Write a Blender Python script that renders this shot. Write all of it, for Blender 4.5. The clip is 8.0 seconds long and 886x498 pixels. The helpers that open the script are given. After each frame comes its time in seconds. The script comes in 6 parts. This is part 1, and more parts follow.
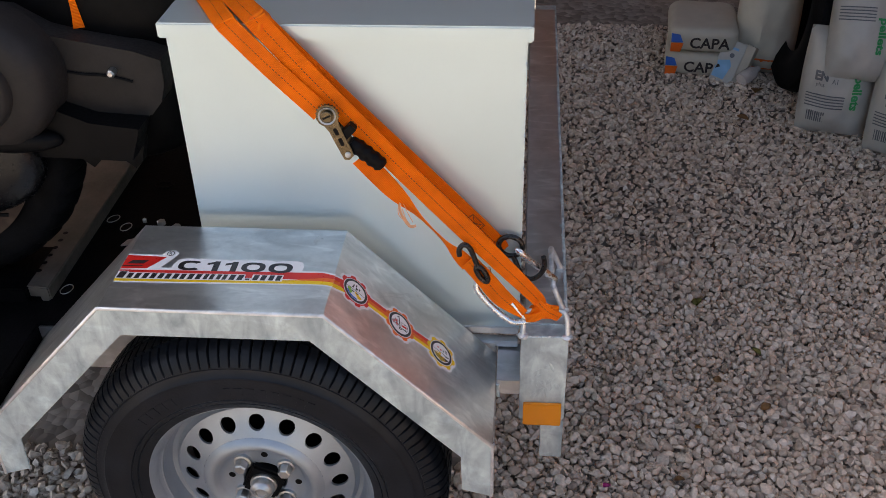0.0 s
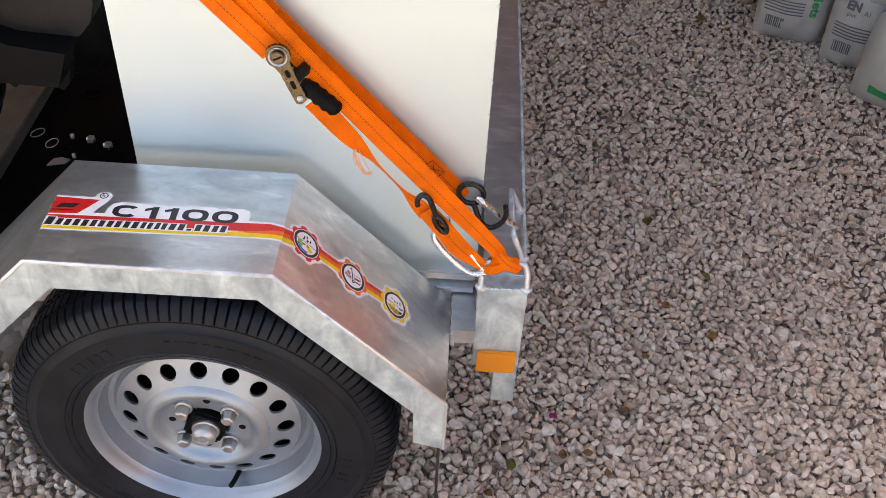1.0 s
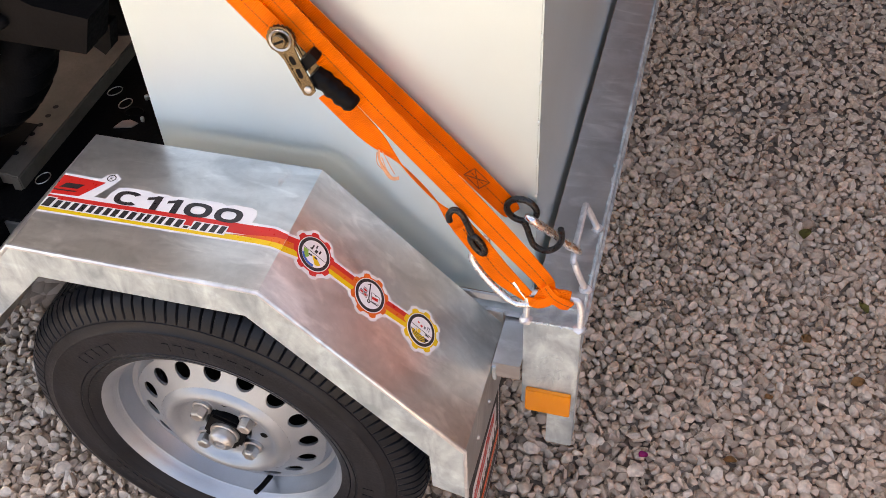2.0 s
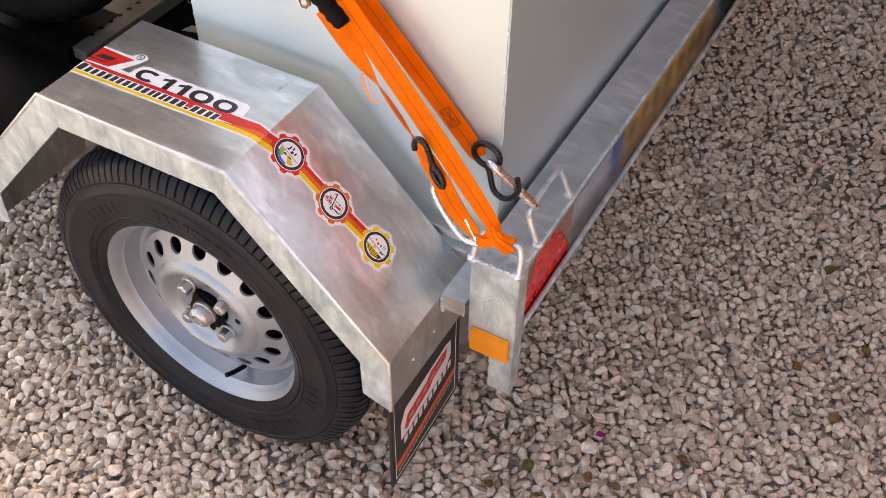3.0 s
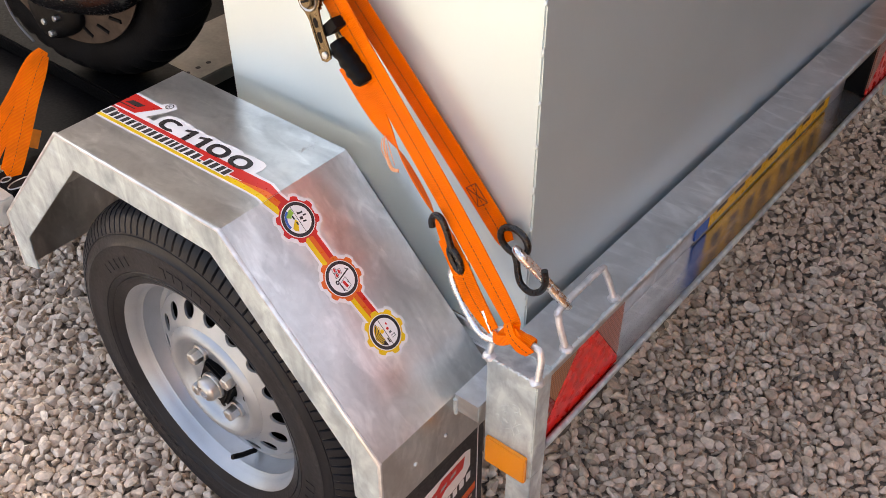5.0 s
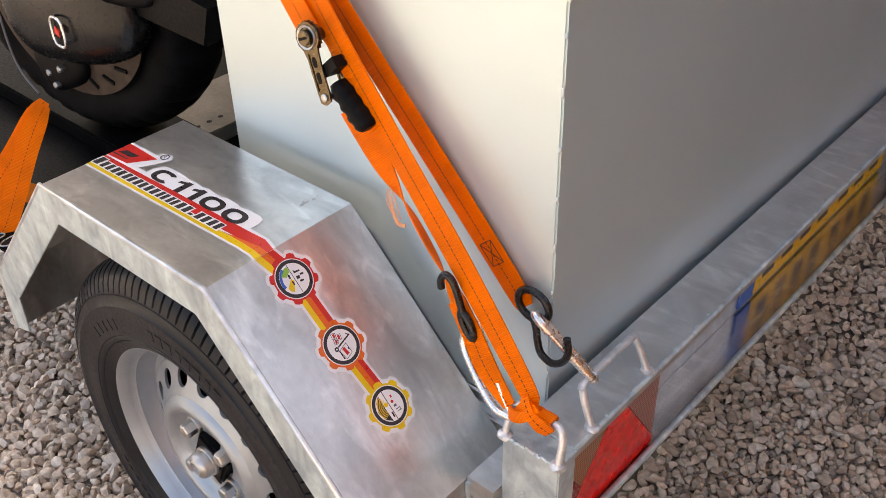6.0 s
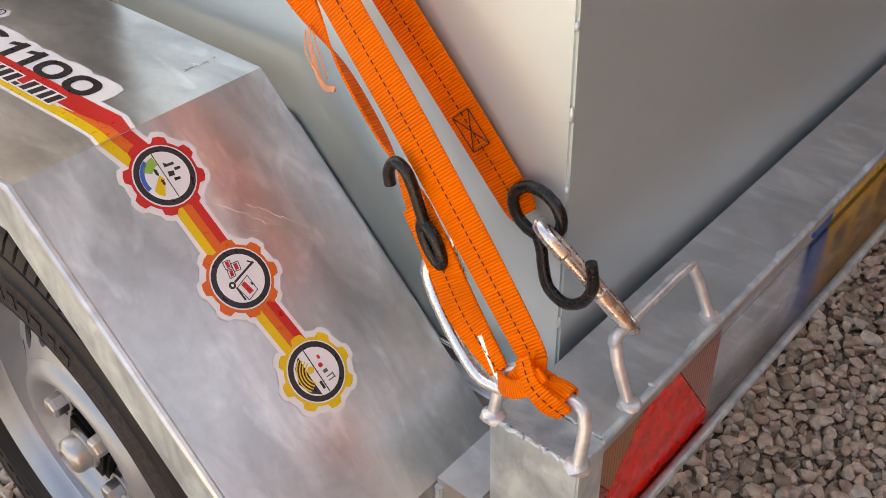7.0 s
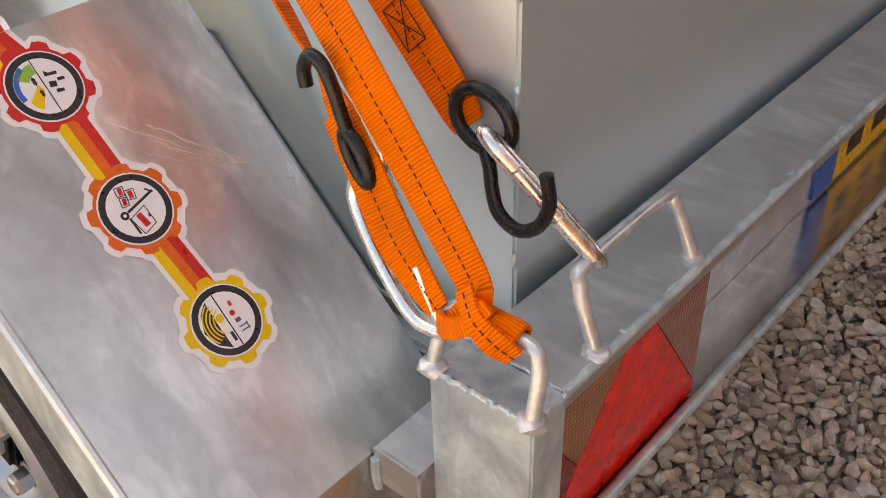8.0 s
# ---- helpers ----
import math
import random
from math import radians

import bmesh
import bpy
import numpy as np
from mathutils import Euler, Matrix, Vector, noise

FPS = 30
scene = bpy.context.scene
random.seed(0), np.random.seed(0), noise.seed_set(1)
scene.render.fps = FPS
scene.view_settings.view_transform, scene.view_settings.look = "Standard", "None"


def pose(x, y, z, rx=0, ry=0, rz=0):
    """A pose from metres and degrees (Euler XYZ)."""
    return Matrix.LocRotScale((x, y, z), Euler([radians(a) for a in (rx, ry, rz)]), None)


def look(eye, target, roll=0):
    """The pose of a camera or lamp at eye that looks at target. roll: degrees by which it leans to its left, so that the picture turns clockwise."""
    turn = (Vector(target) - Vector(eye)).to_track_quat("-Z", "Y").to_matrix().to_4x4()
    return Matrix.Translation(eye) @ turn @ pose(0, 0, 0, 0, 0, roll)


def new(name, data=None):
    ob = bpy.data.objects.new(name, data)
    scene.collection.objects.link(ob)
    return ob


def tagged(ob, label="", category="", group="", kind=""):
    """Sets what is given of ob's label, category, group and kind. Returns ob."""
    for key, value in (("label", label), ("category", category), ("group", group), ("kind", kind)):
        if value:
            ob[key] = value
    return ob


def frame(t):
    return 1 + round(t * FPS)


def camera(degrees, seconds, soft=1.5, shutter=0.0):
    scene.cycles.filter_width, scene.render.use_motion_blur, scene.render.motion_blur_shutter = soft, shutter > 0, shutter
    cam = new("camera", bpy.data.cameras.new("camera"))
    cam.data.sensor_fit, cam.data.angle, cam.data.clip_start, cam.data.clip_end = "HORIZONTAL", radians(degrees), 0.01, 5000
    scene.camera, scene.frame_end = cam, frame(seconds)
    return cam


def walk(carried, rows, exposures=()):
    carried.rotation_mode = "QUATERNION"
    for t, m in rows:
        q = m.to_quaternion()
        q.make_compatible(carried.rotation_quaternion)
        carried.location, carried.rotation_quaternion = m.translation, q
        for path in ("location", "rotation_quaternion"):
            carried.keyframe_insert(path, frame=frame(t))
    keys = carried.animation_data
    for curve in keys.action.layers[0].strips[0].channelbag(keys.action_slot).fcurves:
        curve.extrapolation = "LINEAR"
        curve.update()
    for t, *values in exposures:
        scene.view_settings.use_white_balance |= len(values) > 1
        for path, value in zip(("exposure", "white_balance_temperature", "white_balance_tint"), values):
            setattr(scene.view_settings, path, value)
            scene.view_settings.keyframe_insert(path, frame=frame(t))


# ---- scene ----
cam = camera(48.0, 8.0, soft=0.7)
PATH = [
    (0, (-0.0782, -1.1630, 1.4949), (-0.1545, -0.3434, 0.9271), -1.39),
    (0.3, (-0.0750, -1.2774, 1.6559), (-0.1449, -0.4905, 1.0428), -0.43),
    (0.5, (-0.1030, -1.2577, 1.6381), (-0.1483, -0.4736, 1.0191), 0.48),
    (1, (-0.1228, -1.0187, 1.5444), (-0.1252, -0.2837, 0.8664), 3.35),
    (1.2, (-0.1230, -0.9698, 1.5226), (-0.1086, -0.2535, 0.8249), 4.40),
    (2.3, (0.1745, -0.7321, 1.4589), (-0.1091, -0.1104, 0.7288), -5.91),
    (2.5, (0.2211, -0.7290, 1.4523), (-0.0741, -0.1276, 0.7099), -5.95),
    (3, (0.3333, -0.8100, 1.4736), (-0.0044, -0.1975, 0.7589), 0.81),
    (3.5, (0.4102, -0.8315, 1.5154), (0.0370, -0.2112, 0.8254), 1.87),
    (4, (0.4652, -0.8070, 1.5285), (0.0520, -0.2043, 0.8458), 1.86),
    (4.2, (0.4734, -0.7996, 1.5317), (0.0463, -0.2014, 0.8537), 1.48),
    (5.3, (0.3858, -0.6197, 1.3199), (-0.1208, -0.0222, 0.6982), -0.70),
    (5.5, (0.3909, -0.6143, 1.3247), (-0.1245, -0.0170, 0.7102), -0.99),
    (6, (0.3695, -0.5701, 1.2800), (-0.1772, 0.0334, 0.6996), -1.41),
    (6.3, (0.3683, -0.5628, 1.2342), (-0.1876, 0.0470, 0.6692), -0.74),
    (6.5, (0.3380, -0.4584, 1.1262), (-0.2588, 0.1260, 0.5763), -3.19),
    (6.8, (0.2619, -0.3766, 1.0363), (-0.3153, 0.2065, 0.4647), -2.98),
    (7, (0.2124, -0.3495, 1.0173), (-0.3224, 0.2355, 0.4076), -1.88),
    (7.5, (0.2167, -0.3165, 0.9303), (-0.3334, 0.2915, 0.3579), -1.72),
    (8, (0.2057, -0.2917, 0.9035), (-0.3367, 0.3094, 0.3166), -1.88),
]
walk(cam, [(t, look(eye, target, roll)) for t, eye, target, roll in PATH],
     exposures=[(0.0, 1.48, 7300, 8), (0.5, 1.84, 7400, 9), (1.0, 2.10, 7700, 10), (2.5, 2.25, 8600, 14), (4.0, 2.37, 8700, 14), (5.5, 2.22, 8500, 11), (6.5, 2.06, 8800, 11), (8.0, 2.03, 9700, 11)])

# ---- world and light: an open carport under a bright sky ----
world = bpy.data.worlds.new("sky")
scene.world = world
world.use_nodes = True
wn = world.node_tree
sky = wn.nodes.new("ShaderNodeTexSky")
sky.sky_type = 'NISHITA'
sky.sun_disc = False
sky.sun_elevation = radians(50)
sky.sun_rotation = radians(-35.5)
sky.air_density, sky.dust_density, sky.ozone_density = 0.75, 5.0, 0.6
wn.links.new(sky.outputs[0], wn.nodes["Background"].inputs[0])
wn.nodes["Background"].inputs[1].default_value = 0.14
sun = bpy.data.lights.new("sun", 'SUN')
sun.energy, sun.angle, sun.color = 4.6, radians(0.5), (1.0, 0.97, 0.93)
new("sun", sun).matrix_basis = look((-5.0, 7.0, 10.0), (0, 0, 0))

# ---- materials ----


def nodes_of(name):
    m = bpy.data.materials.new(name)
    m.use_nodes = True
    return m, m.node_tree.nodes, m.node_tree.links, m.node_tree.nodes["Principled BSDF"]


def paint(name, color, rough=0.5, metal=0.0, vary=0.12, scale=30.0, bump=0.05, bump_scale=200.0, coat=0.0, spec=0.5, spread=1.0):
    """A surface with colour and gloss that vary at two scales and a fine relief."""
    m, n, l, b = nodes_of(name)
    tc = n.new("ShaderNodeTexCoord")
    big = n.new("ShaderNodeTexNoise")
    big.inputs["Scale"].default_value, big.inputs["Detail"].default_value = scale, 5
    fine = n.new("ShaderNodeTexNoise")
    fine.inputs["Scale"].default_value, fine.inputs["Detail"].default_value = bump_scale, 3
    for t in (big, fine):
        l.new(tc.outputs["Object"], t.inputs["Vector"])
    ramp = n.new("ShaderNodeMapRange")
    ramp.inputs[1].default_value, ramp.inputs[2].default_value = 0.3, 0.7
    ramp.inputs[3].default_value, ramp.inputs[4].default_value = 1 - vary, 1 + vary
    l.new(big.outputs["Fac"], ramp.inputs[0])
    mul = n.new("ShaderNodeVectorMath")
    mul.operation = 'SCALE'
    mul.inputs[0].default_value = color
    l.new(ramp.outputs[0], mul.inputs["Scale"])
    l.new(mul.outputs[0], b.inputs["Base Color"])
    rr = n.new("ShaderNodeMapRange")
    rr.inputs[1].default_value, rr.inputs[2].default_value = 0.3, 0.7
    rr.inputs[3].default_value, rr.inputs[4].default_value = max(rough - 0.08 * spread, 0.02), min(rough + 0.1 * spread, 1)
    l.new(fine.outputs["Fac"], rr.inputs[0])
    l.new(rr.outputs[0], b.inputs["Roughness"])
    b.inputs["Metallic"].default_value = metal
    b.inputs["Coat Weight"].default_value = coat
    b.inputs["Specular IOR Level"].default_value = spec
    if bump:
        bp = n.new("ShaderNodeBump")
        bp.inputs["Strength"].default_value, bp.inputs["Distance"].default_value = bump, 0.002
        l.new(fine.outputs["Fac"], bp.inputs["Height"])
        l.new(bp.outputs[0], b.inputs["Normal"])
    return m


def galvanised(name, color, rough, streak, bump, low=0.90, size=9.0, metal=0.88, wrinkled=0.36):
    """Hot-dip galvanised steel: cloudy spangle, pale runs and a soft sheen."""
    m, n, l, b = nodes_of(name)
    tc = n.new("ShaderNodeTexCoord")
    mp = n.new("ShaderNodeMapping")
    mp.inputs["Scale"].default_value = streak
    mp.inputs["Rotation"].default_value = (0, 0.5, 0.6)
    l.new(tc.outputs["Object"], mp.inputs["Vector"])
    cloud = n.new("ShaderNodeTexNoise")
    cloud.inputs["Scale"].default_value, cloud.inputs["Detail"].default_value, cloud.inputs["Roughness"].default_value = size, 6, 0.55
    cloud.inputs["Distortion"].default_value = 0.6
    l.new(mp.outputs[0], cloud.inputs["Vector"])
    spangle = n.new("ShaderNodeTexVoronoi")
    spangle.inputs["Scale"].default_value = 160
    l.new(tc.outputs["Object"], spangle.inputs["Vector"])
    mix = n.new("ShaderNodeMath")
    mix.operation = 'MULTIPLY_ADD'
    mix.inputs[1].default_value = 0.05
    sep = n.new("ShaderNodeSeparateColor")
    l.new(spangle.outputs["Color"], sep.inputs[0])
    l.new(sep.outputs[0], mix.inputs[0])
    l.new(cloud.outputs["Fac"], mix.inputs[2])
    ramp = n.new("ShaderNodeValToRGB")
    e = ramp.color_ramp.elements
    e[0].position, e[0].color = 0.36, (*[c * low for c in color], 1)
    e[1].position, e[1].color = 0.74, (*[min(c * 1.25, 0.92) for c in color], 1)
    l.new(mix.outputs[0], ramp.inputs[0])
    far_mp = n.new("ShaderNodeMapping")
    far_mp.inputs["Scale"].default_value, far_mp.inputs["Rotation"].default_value = (9.0, 26.0, 16.0), (0.2, 0.3, 0.75)
    l.new(tc.outputs["Object"], far_mp.inputs["Vector"])
    streaks = n.new("ShaderNodeTexNoise")
    streaks.inputs["Scale"].default_value, streaks.inputs["Detail"].default_value, streaks.inputs["Distortion"].default_value = 1.6, 3, 0.8
    l.new(far_mp.outputs[0], streaks.inputs["Vector"])
    paler = n.new("ShaderNodeMapRange")
    paler.inputs[1].default_value, paler.inputs[2].default_value = 0.54, 0.70
    paler.inputs[3].default_value, paler.inputs[4].default_value = 0.95, 1.18
    l.new(streaks.outputs["Fac"], paler.inputs[0])
    streaked = n.new("ShaderNodeVectorMath")
    streaked.operation = 'SCALE'
    l.new(ramp.outputs[0], streaked.inputs[0])
    l.new(paler.outputs[0], streaked.inputs["Scale"])
    speck = n.new("ShaderNodeTexNoise")
    speck.inputs["Scale"].default_value, speck.inputs["Detail"].default_value = 140, 2
    l.new(tc.outputs["Object"], speck.inputs["Vector"])
    pick = n.new("ShaderNodeMapRange")
    pick.inputs[1].default_value, pick.inputs[2].default_value = 0.76, 0.80
    pick.inputs[3].default_value, pick.inputs[4].default_value = 1.0, 0.95
    l.new(speck.outputs["Fac"], pick.inputs[0])
    spotted = n.new("ShaderNodeVectorMath")
    spotted.operation = 'SCALE'
    l.new(streaked.outputs[0], spotted.inputs[0])
    l.new(pick.outputs[0], spotted.inputs["Scale"])
    l.new(spotted.outputs[0], b.inputs["Base Color"])
    rr = n.new("ShaderNodeMapRange")
    rr.inputs[1].default_value, rr.inputs[2].default_value = 0.35, 0.75
    rr.inputs[3].default_value, rr.inputs[4].default_value = rough - 0.01, rough + 0.04
    l.new(mix.outputs[0], rr.inputs[0])
    l.new(rr.outputs[0], b.inputs["Roughness"])
    b.inputs["Metallic"].default_value = metal
    bp = n.new("ShaderNodeBump")
    bp.inputs["Strength"].default_value, bp.inputs["Distance"].default_value = bump, 0.003
    dent = n.new("ShaderNodeTexNoise")
    dent.inputs["Scale"].default_value, dent.inputs["Detail"].default_value = size, 2
    l.new(mp.outputs[0], dent.inputs["Vector"])
    l.new(dent.outputs["Fac"], bp.inputs["Height"])
    l.new(bp.outputs[0], b.inputs["Normal"])
    if not wrinkled:
        return m
    # fine wrinkles of the zinc skin, in patches
    wrinkle = n.new("ShaderNodeTexNoise")
    wrinkle.inputs["Scale"].default_value, wrinkle.inputs["Detail"].default_value, wrinkle.inputs["Distortion"].default_value = 75, 5, 1.4
    l.new(mp.outputs[0], wrinkle.inputs["Vector"])
    where = n.new("ShaderNodeMapRange")
    where.inputs[1].default_value, where.inputs[2].default_value = 0.52, 0.66
    l.new(cloud.outputs["Fac"], where.inputs[0])
    patchy = n.new("ShaderNodeMath")
    patchy.operation = 'MULTIPLY'
    l.new(where.outputs[0], patchy.inputs[0])
    patchy.inputs[1].default_value = wrinkled
    wb = n.new("ShaderNodeBump")
    wb.inputs["Distance"].default_value = 0.0018
    l.new(patchy.outputs[0], wb.inputs["Strength"])
    l.new(wrinkle.outputs["Fac"], wb.inputs["Height"])
    l.new(bp.outputs[0], wb.inputs["Normal"])
    l.new(wb.outputs[0], b.inputs["Normal"])
    return m


GALV = galvanised("galvanised_sheet", (0.66, 0.66, 0.645), 0.29, (1.0, 2.4, 1.0), 0.022, 0.82, 11.0, 0.88, 0.0)
# The fold's sky highlight is put into this paler zinc.
GALV_FOLD_SHINE = galvanised("galvanised_fold_highlight", (0.80, 0.82, 0.82), 0.30, (1.0, 1.0, 1.0), 0.15, 0.8, 40.0, 0.7)
# Paler zinc: the bright reflection on the skirt is partly in the colour.
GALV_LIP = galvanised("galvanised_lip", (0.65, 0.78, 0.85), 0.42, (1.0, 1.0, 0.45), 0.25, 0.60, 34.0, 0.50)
GALV_BAR = galvanised("galvanised_bar", (0.58, 0.59, 0.60), 0.36, (1.0, 1.0, 1.0), 0.12, 0.88, 12.0)
GALV_ROUND = galvanised("galvanised_round_bar", (0.78, 0.83, 0.86), 0.33, (1.0, 1.0, 1.0), 0.25, 0.72, 60.0, 0.55, 0.6)
GALV_GLOSS = galvanised("galvanised_tray", (0.78, 0.78, 0.76), 0.19, (3.0, 0.6, 1.0), 0.04, 0.75, 14.0, metal=0.94)
BOX = paint("satin_box_sheet", (0.64, 0.765, 0.80), 0.44, metal=0.72, vary=0.03, scale=5, bump=0.0, spread=0.2)
RUBBER = paint("tyre_rubber", (0.0110, 0.0128, 0.0170), 0.36, vary=0.35, scale=16, bump=0.12, bump_scale=260, spec=0.22)
TREAD = paint("tread_rubber", (0.0042, 0.0044, 0.0052), 0.66, vary=0.4, scale=25, bump=0.3, bump_scale=300, spec=0.07)
RIM = paint("silver_rim_paint", (0.39, 0.43, 0.475), 0.38, metal=0.72, vary=0.07, scale=24, bump=0.10, bump_scale=420)
# Black plastic, taken darker so it also carries the shade round the engine.
BLACK = paint("black_plastic_and_shade", (0.004, 0.004, 0.0045), 0.46, vary=0.3, scale=30, bump=0.1, spec=0.10)
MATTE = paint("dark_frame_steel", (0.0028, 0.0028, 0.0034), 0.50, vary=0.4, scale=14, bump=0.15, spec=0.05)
ZINC = paint("bright_zinc", (0.55, 0.55, 0.55), 0.38, metal=1.0, vary=0.1, scale=60, bump=0.05)
AMBER = paint("amber_reflector", (0.85, 0.28, 0.01), 0.25, vary=0.05, scale=40, bump=0.15, bump_scale=700, coat=0.5)
ROOF = paint("brown_roof_boards", (0.060, 0.050, 0.050), 0.7, vary=0.3, scale=4)
WALL = paint("brown_wall", (0.36, 0.17, 0.085), 0.8, vary=0.2, scale=3)



def pebbly_ground():
    """Gravel seen from afar: pale grit with the cells of small stones."""
    m, n, l, b = nodes_of("pale_gravel_ground")
    tc = n.new("ShaderNodeTexCoord")
    cells = n.new("ShaderNodeTexVoronoi")
    cells.inputs["Scale"].default_value = 42
    l.new(tc.outputs["Object"], cells.inputs["Vector"])
    sep = n.new("ShaderNodeSeparateColor")
    l.new(cells.outputs["Color"], sep.inputs[0])
    ramp = n.new("ShaderNodeValToRGB")
    e = ramp.color_ramp.elements
    e[0].position, e[0].color = 0.0, (0.20, 0.170, 0.145, 1)
    e[1].position, e[1].color = 1.0, (0.40, 0.350, 0.310, 1)
    l.new(sep.outputs[0], ramp.inputs[0])
    large = n.new("ShaderNodeTexNoise")
    large.inputs["Scale"].default_value, large.inputs["Detail"].default_value = 1.5, 5
    l.new(tc.outputs["Object"], large.inputs["Vector"])
    mr = n.new("ShaderNodeMapRange")
    mr.inputs[1].default_value, mr.inputs[2].default_value, mr.inputs[3].default_value, mr.inputs[4].default_value = 0.3, 0.7, 0.88, 1.1
    l.new(large.outputs["Fac"], mr.inputs[0])
    mul = n.new("ShaderNodeVectorMath")
    mul.operation = 'SCALE'
    l.new(ramp.outputs[0], mul.inputs[0])
    l.new(mr.outputs[0], mul.inputs["Scale"])
    l.new(mul.outputs[0], b.inputs["Base Color"])
    b.inputs["Roughness"].default_value = 0.95
    bp = n.new("ShaderNodeBump")
    bp.invert = True
    bp.inputs["Strength"].default_value, bp.inputs["Distance"].default_value = 0.6, 0.01
    l.new(cells.outputs["Distance"], bp.inputs["Height"])
    l.new(bp.outputs[0], b.inputs["Normal"])
    return m


GROUND = pebbly_ground()

# ---- building helpers ----


def part(name, bm, material, parent=None, label="", smooth=False, bevel=0.0):
    """Links a bmesh in world coordinates as one mesh object under a thing or a part."""
    me = bpy.data.meshes.new(name)
    if bevel:
        bmesh.ops.bevel(bm, geom=[e for e in bm.edges if len(e.link_faces) == 2 and e.calc_face_angle(0) > 0.5],
                        offset=bevel, segments=2, affect='EDGES', clamp_overlap=True)
    bmesh.ops.recalc_face_normals(bm, faces=bm.faces)
    bm.to_mesh(me)
    bm.free()
    if smooth:
        me.shade_smooth()
        me.set_sharp_from_angle(angle=radians(40))
    for mat in (material if isinstance(material, (list, tuple)) else [material]):
        me.materials.append(mat)
    ob = new(name, me)
    if parent is not None:
        ob.parent = parent
        ob.matrix_parent_inverse = base_of(parent).inverted()
    if label:
        tagged(ob, label=label)
    return ob


BASES = {}


def base_of(ob):
    return BASES.get(ob.name, Matrix())


def thing(name, base, label, category, group="", kind=""):
    ob = new(name)
    ob.empty_display_size = 0.05
    ob.location = base
    BASES[ob.name] = Matrix.Translation(base)
    return tagged(ob, label=label, category=category, group=group, kind=kind)


def block(x0, x1, y0, y1, z0, z1, bm=None):
    bm = bm or bmesh.new()
    bmesh.ops.create_cube(bm, size=1, matrix=Matrix.LocRotScale(((x0 + x1) / 2, (y0 + y1) / 2, (z0 + z1) / 2), None, (x1 - x0, y1 - y0, z1 - z0)))
    return bm


def prism(pts, to3, d0, d1, bm=None):
    """A flat outline (u, v), laid into space by to3(u, v, d) and given the thickness d0 to d1."""
    bm = bm or bmesh.new()
    a = [bm.verts.new(to3(u, v, d0)) for u, v in pts]
    b = [bm.verts.new(to3(u, v, d1)) for u, v in pts]
    k = len(pts)
    bm.faces.new(a[::-1])
    bm.faces.new(b)
    for i in range(k):
        bm.faces.new((a[i], a[(i + 1) % k], b[(i + 1) % k], b[i]))
    return bm


def rod(points, r, sides=10, closed=False, bm=None, ends=True, smooth_steps=0):
    """A round bar along a line of points."""
    bm = bm or bmesh.new()
    pts = [Vector(p) for p in points]
    if smooth_steps:
        pts = spline(pts, smooth_steps, closed)
    n = len(pts)
    rings, side = [], None
    for i, p in enumerate(pts):
        a = pts[i - 1] if (i or closed) else p
        c = pts[(i + 1) % n] if (i < n - 1 or closed) else p
        d = (c - a).normalized()
        if side is None:
            side = d.orthogonal().normalized()
        side = (side - d * side.dot(d)).normalized()
        up = d.cross(side)
        rings.append([bm.verts.new(p + (side * math.cos(w) + up * math.sin(w)) * r) for w in [2 * math.pi * k / sides for k in range(sides)]])
    for i in range(n if closed else n - 1):
        a, b = rings[i], rings[(i + 1) % n]
        shift = 0
        if closed and i == n - 1:
            shift = min(range(sides), key=lambda s: (a[0].co - b[s].co).length)
        for k in range(sides):
            bm.faces.new((a[k], a[(k + 1) % sides], b[(k + 1 + shift) % sides], b[(k + shift) % sides]))
    if ends and not closed:
        bm.faces.new(rings[0][::-1])
        bm.faces.new(rings[-1])
    return bm


def spline(pts, steps, closed=False):
    """A smooth line through the points."""
    n, out = len(pts), []
    for i in range(n if closed else n - 1):
        p0 = pts[i - 1] if (i or closed) else pts[i]
        p1, p2 = pts[i], pts[(i + 1) % n]
        p3 = pts[(i + 2) % n] if (i + 2 < n or closed) else p2
        for k in range(steps):
            t = k / steps
            out.append(0.5 * (2 * p1 + (p2 - p0) * t + (2 * p0 - 5 * p1 + 4 * p2 - p3) * t * t + (3 * p1 - p0 - 3 * p2 + p3) * t ** 3))
    if not closed:
        out.append(pts[-1])
    return out


def lathe(profile, to3, segments, bm=None, radius_at=None):
    """Turns a profile of (radius, depth) round an axis; to3(a, r, d) lays it into space."""
    bm = bm or bmesh.new()
    rings = []
    for s in range(segments):
        a = 2 * math.pi * s / segments
        rings.append([bm.verts.new(to3(a, radius_at(s, i, r) if radius_at else r, d)) for i, (r, d) in enumerate(profile)])
    for s in range(segments):
        p, q = rings[s], rings[(s + 1) % segments]
        for i in range(len(profile) - 1):
            bm.faces.new((p[i], p[i + 1], q[i + 1], q[i]))
    return bm


# ---- ground, with an unseen roof and added walls that shape the light ----
bm = bmesh.new()
bmesh.ops.create_grid(bm, x_segments=2, y_segments=2, size=400)
bmesh.ops.translate(bm, verts=bm.verts, vec=(0, 0, -0.013))
tagged(part("ground", bm, GROUND), label="pale pinkish-grey gravel ground", category="ground", kind="structure")
# Unseen roof, inferred from brown reflections; its edges are tuned to shape the light.
tagged(part("ceiling", block(-5.0, 1.25, 0.40, 5.4, 2.30, 2.45), ROOF), label="unseen dark brown carport roof", category="ceiling", kind="structure")
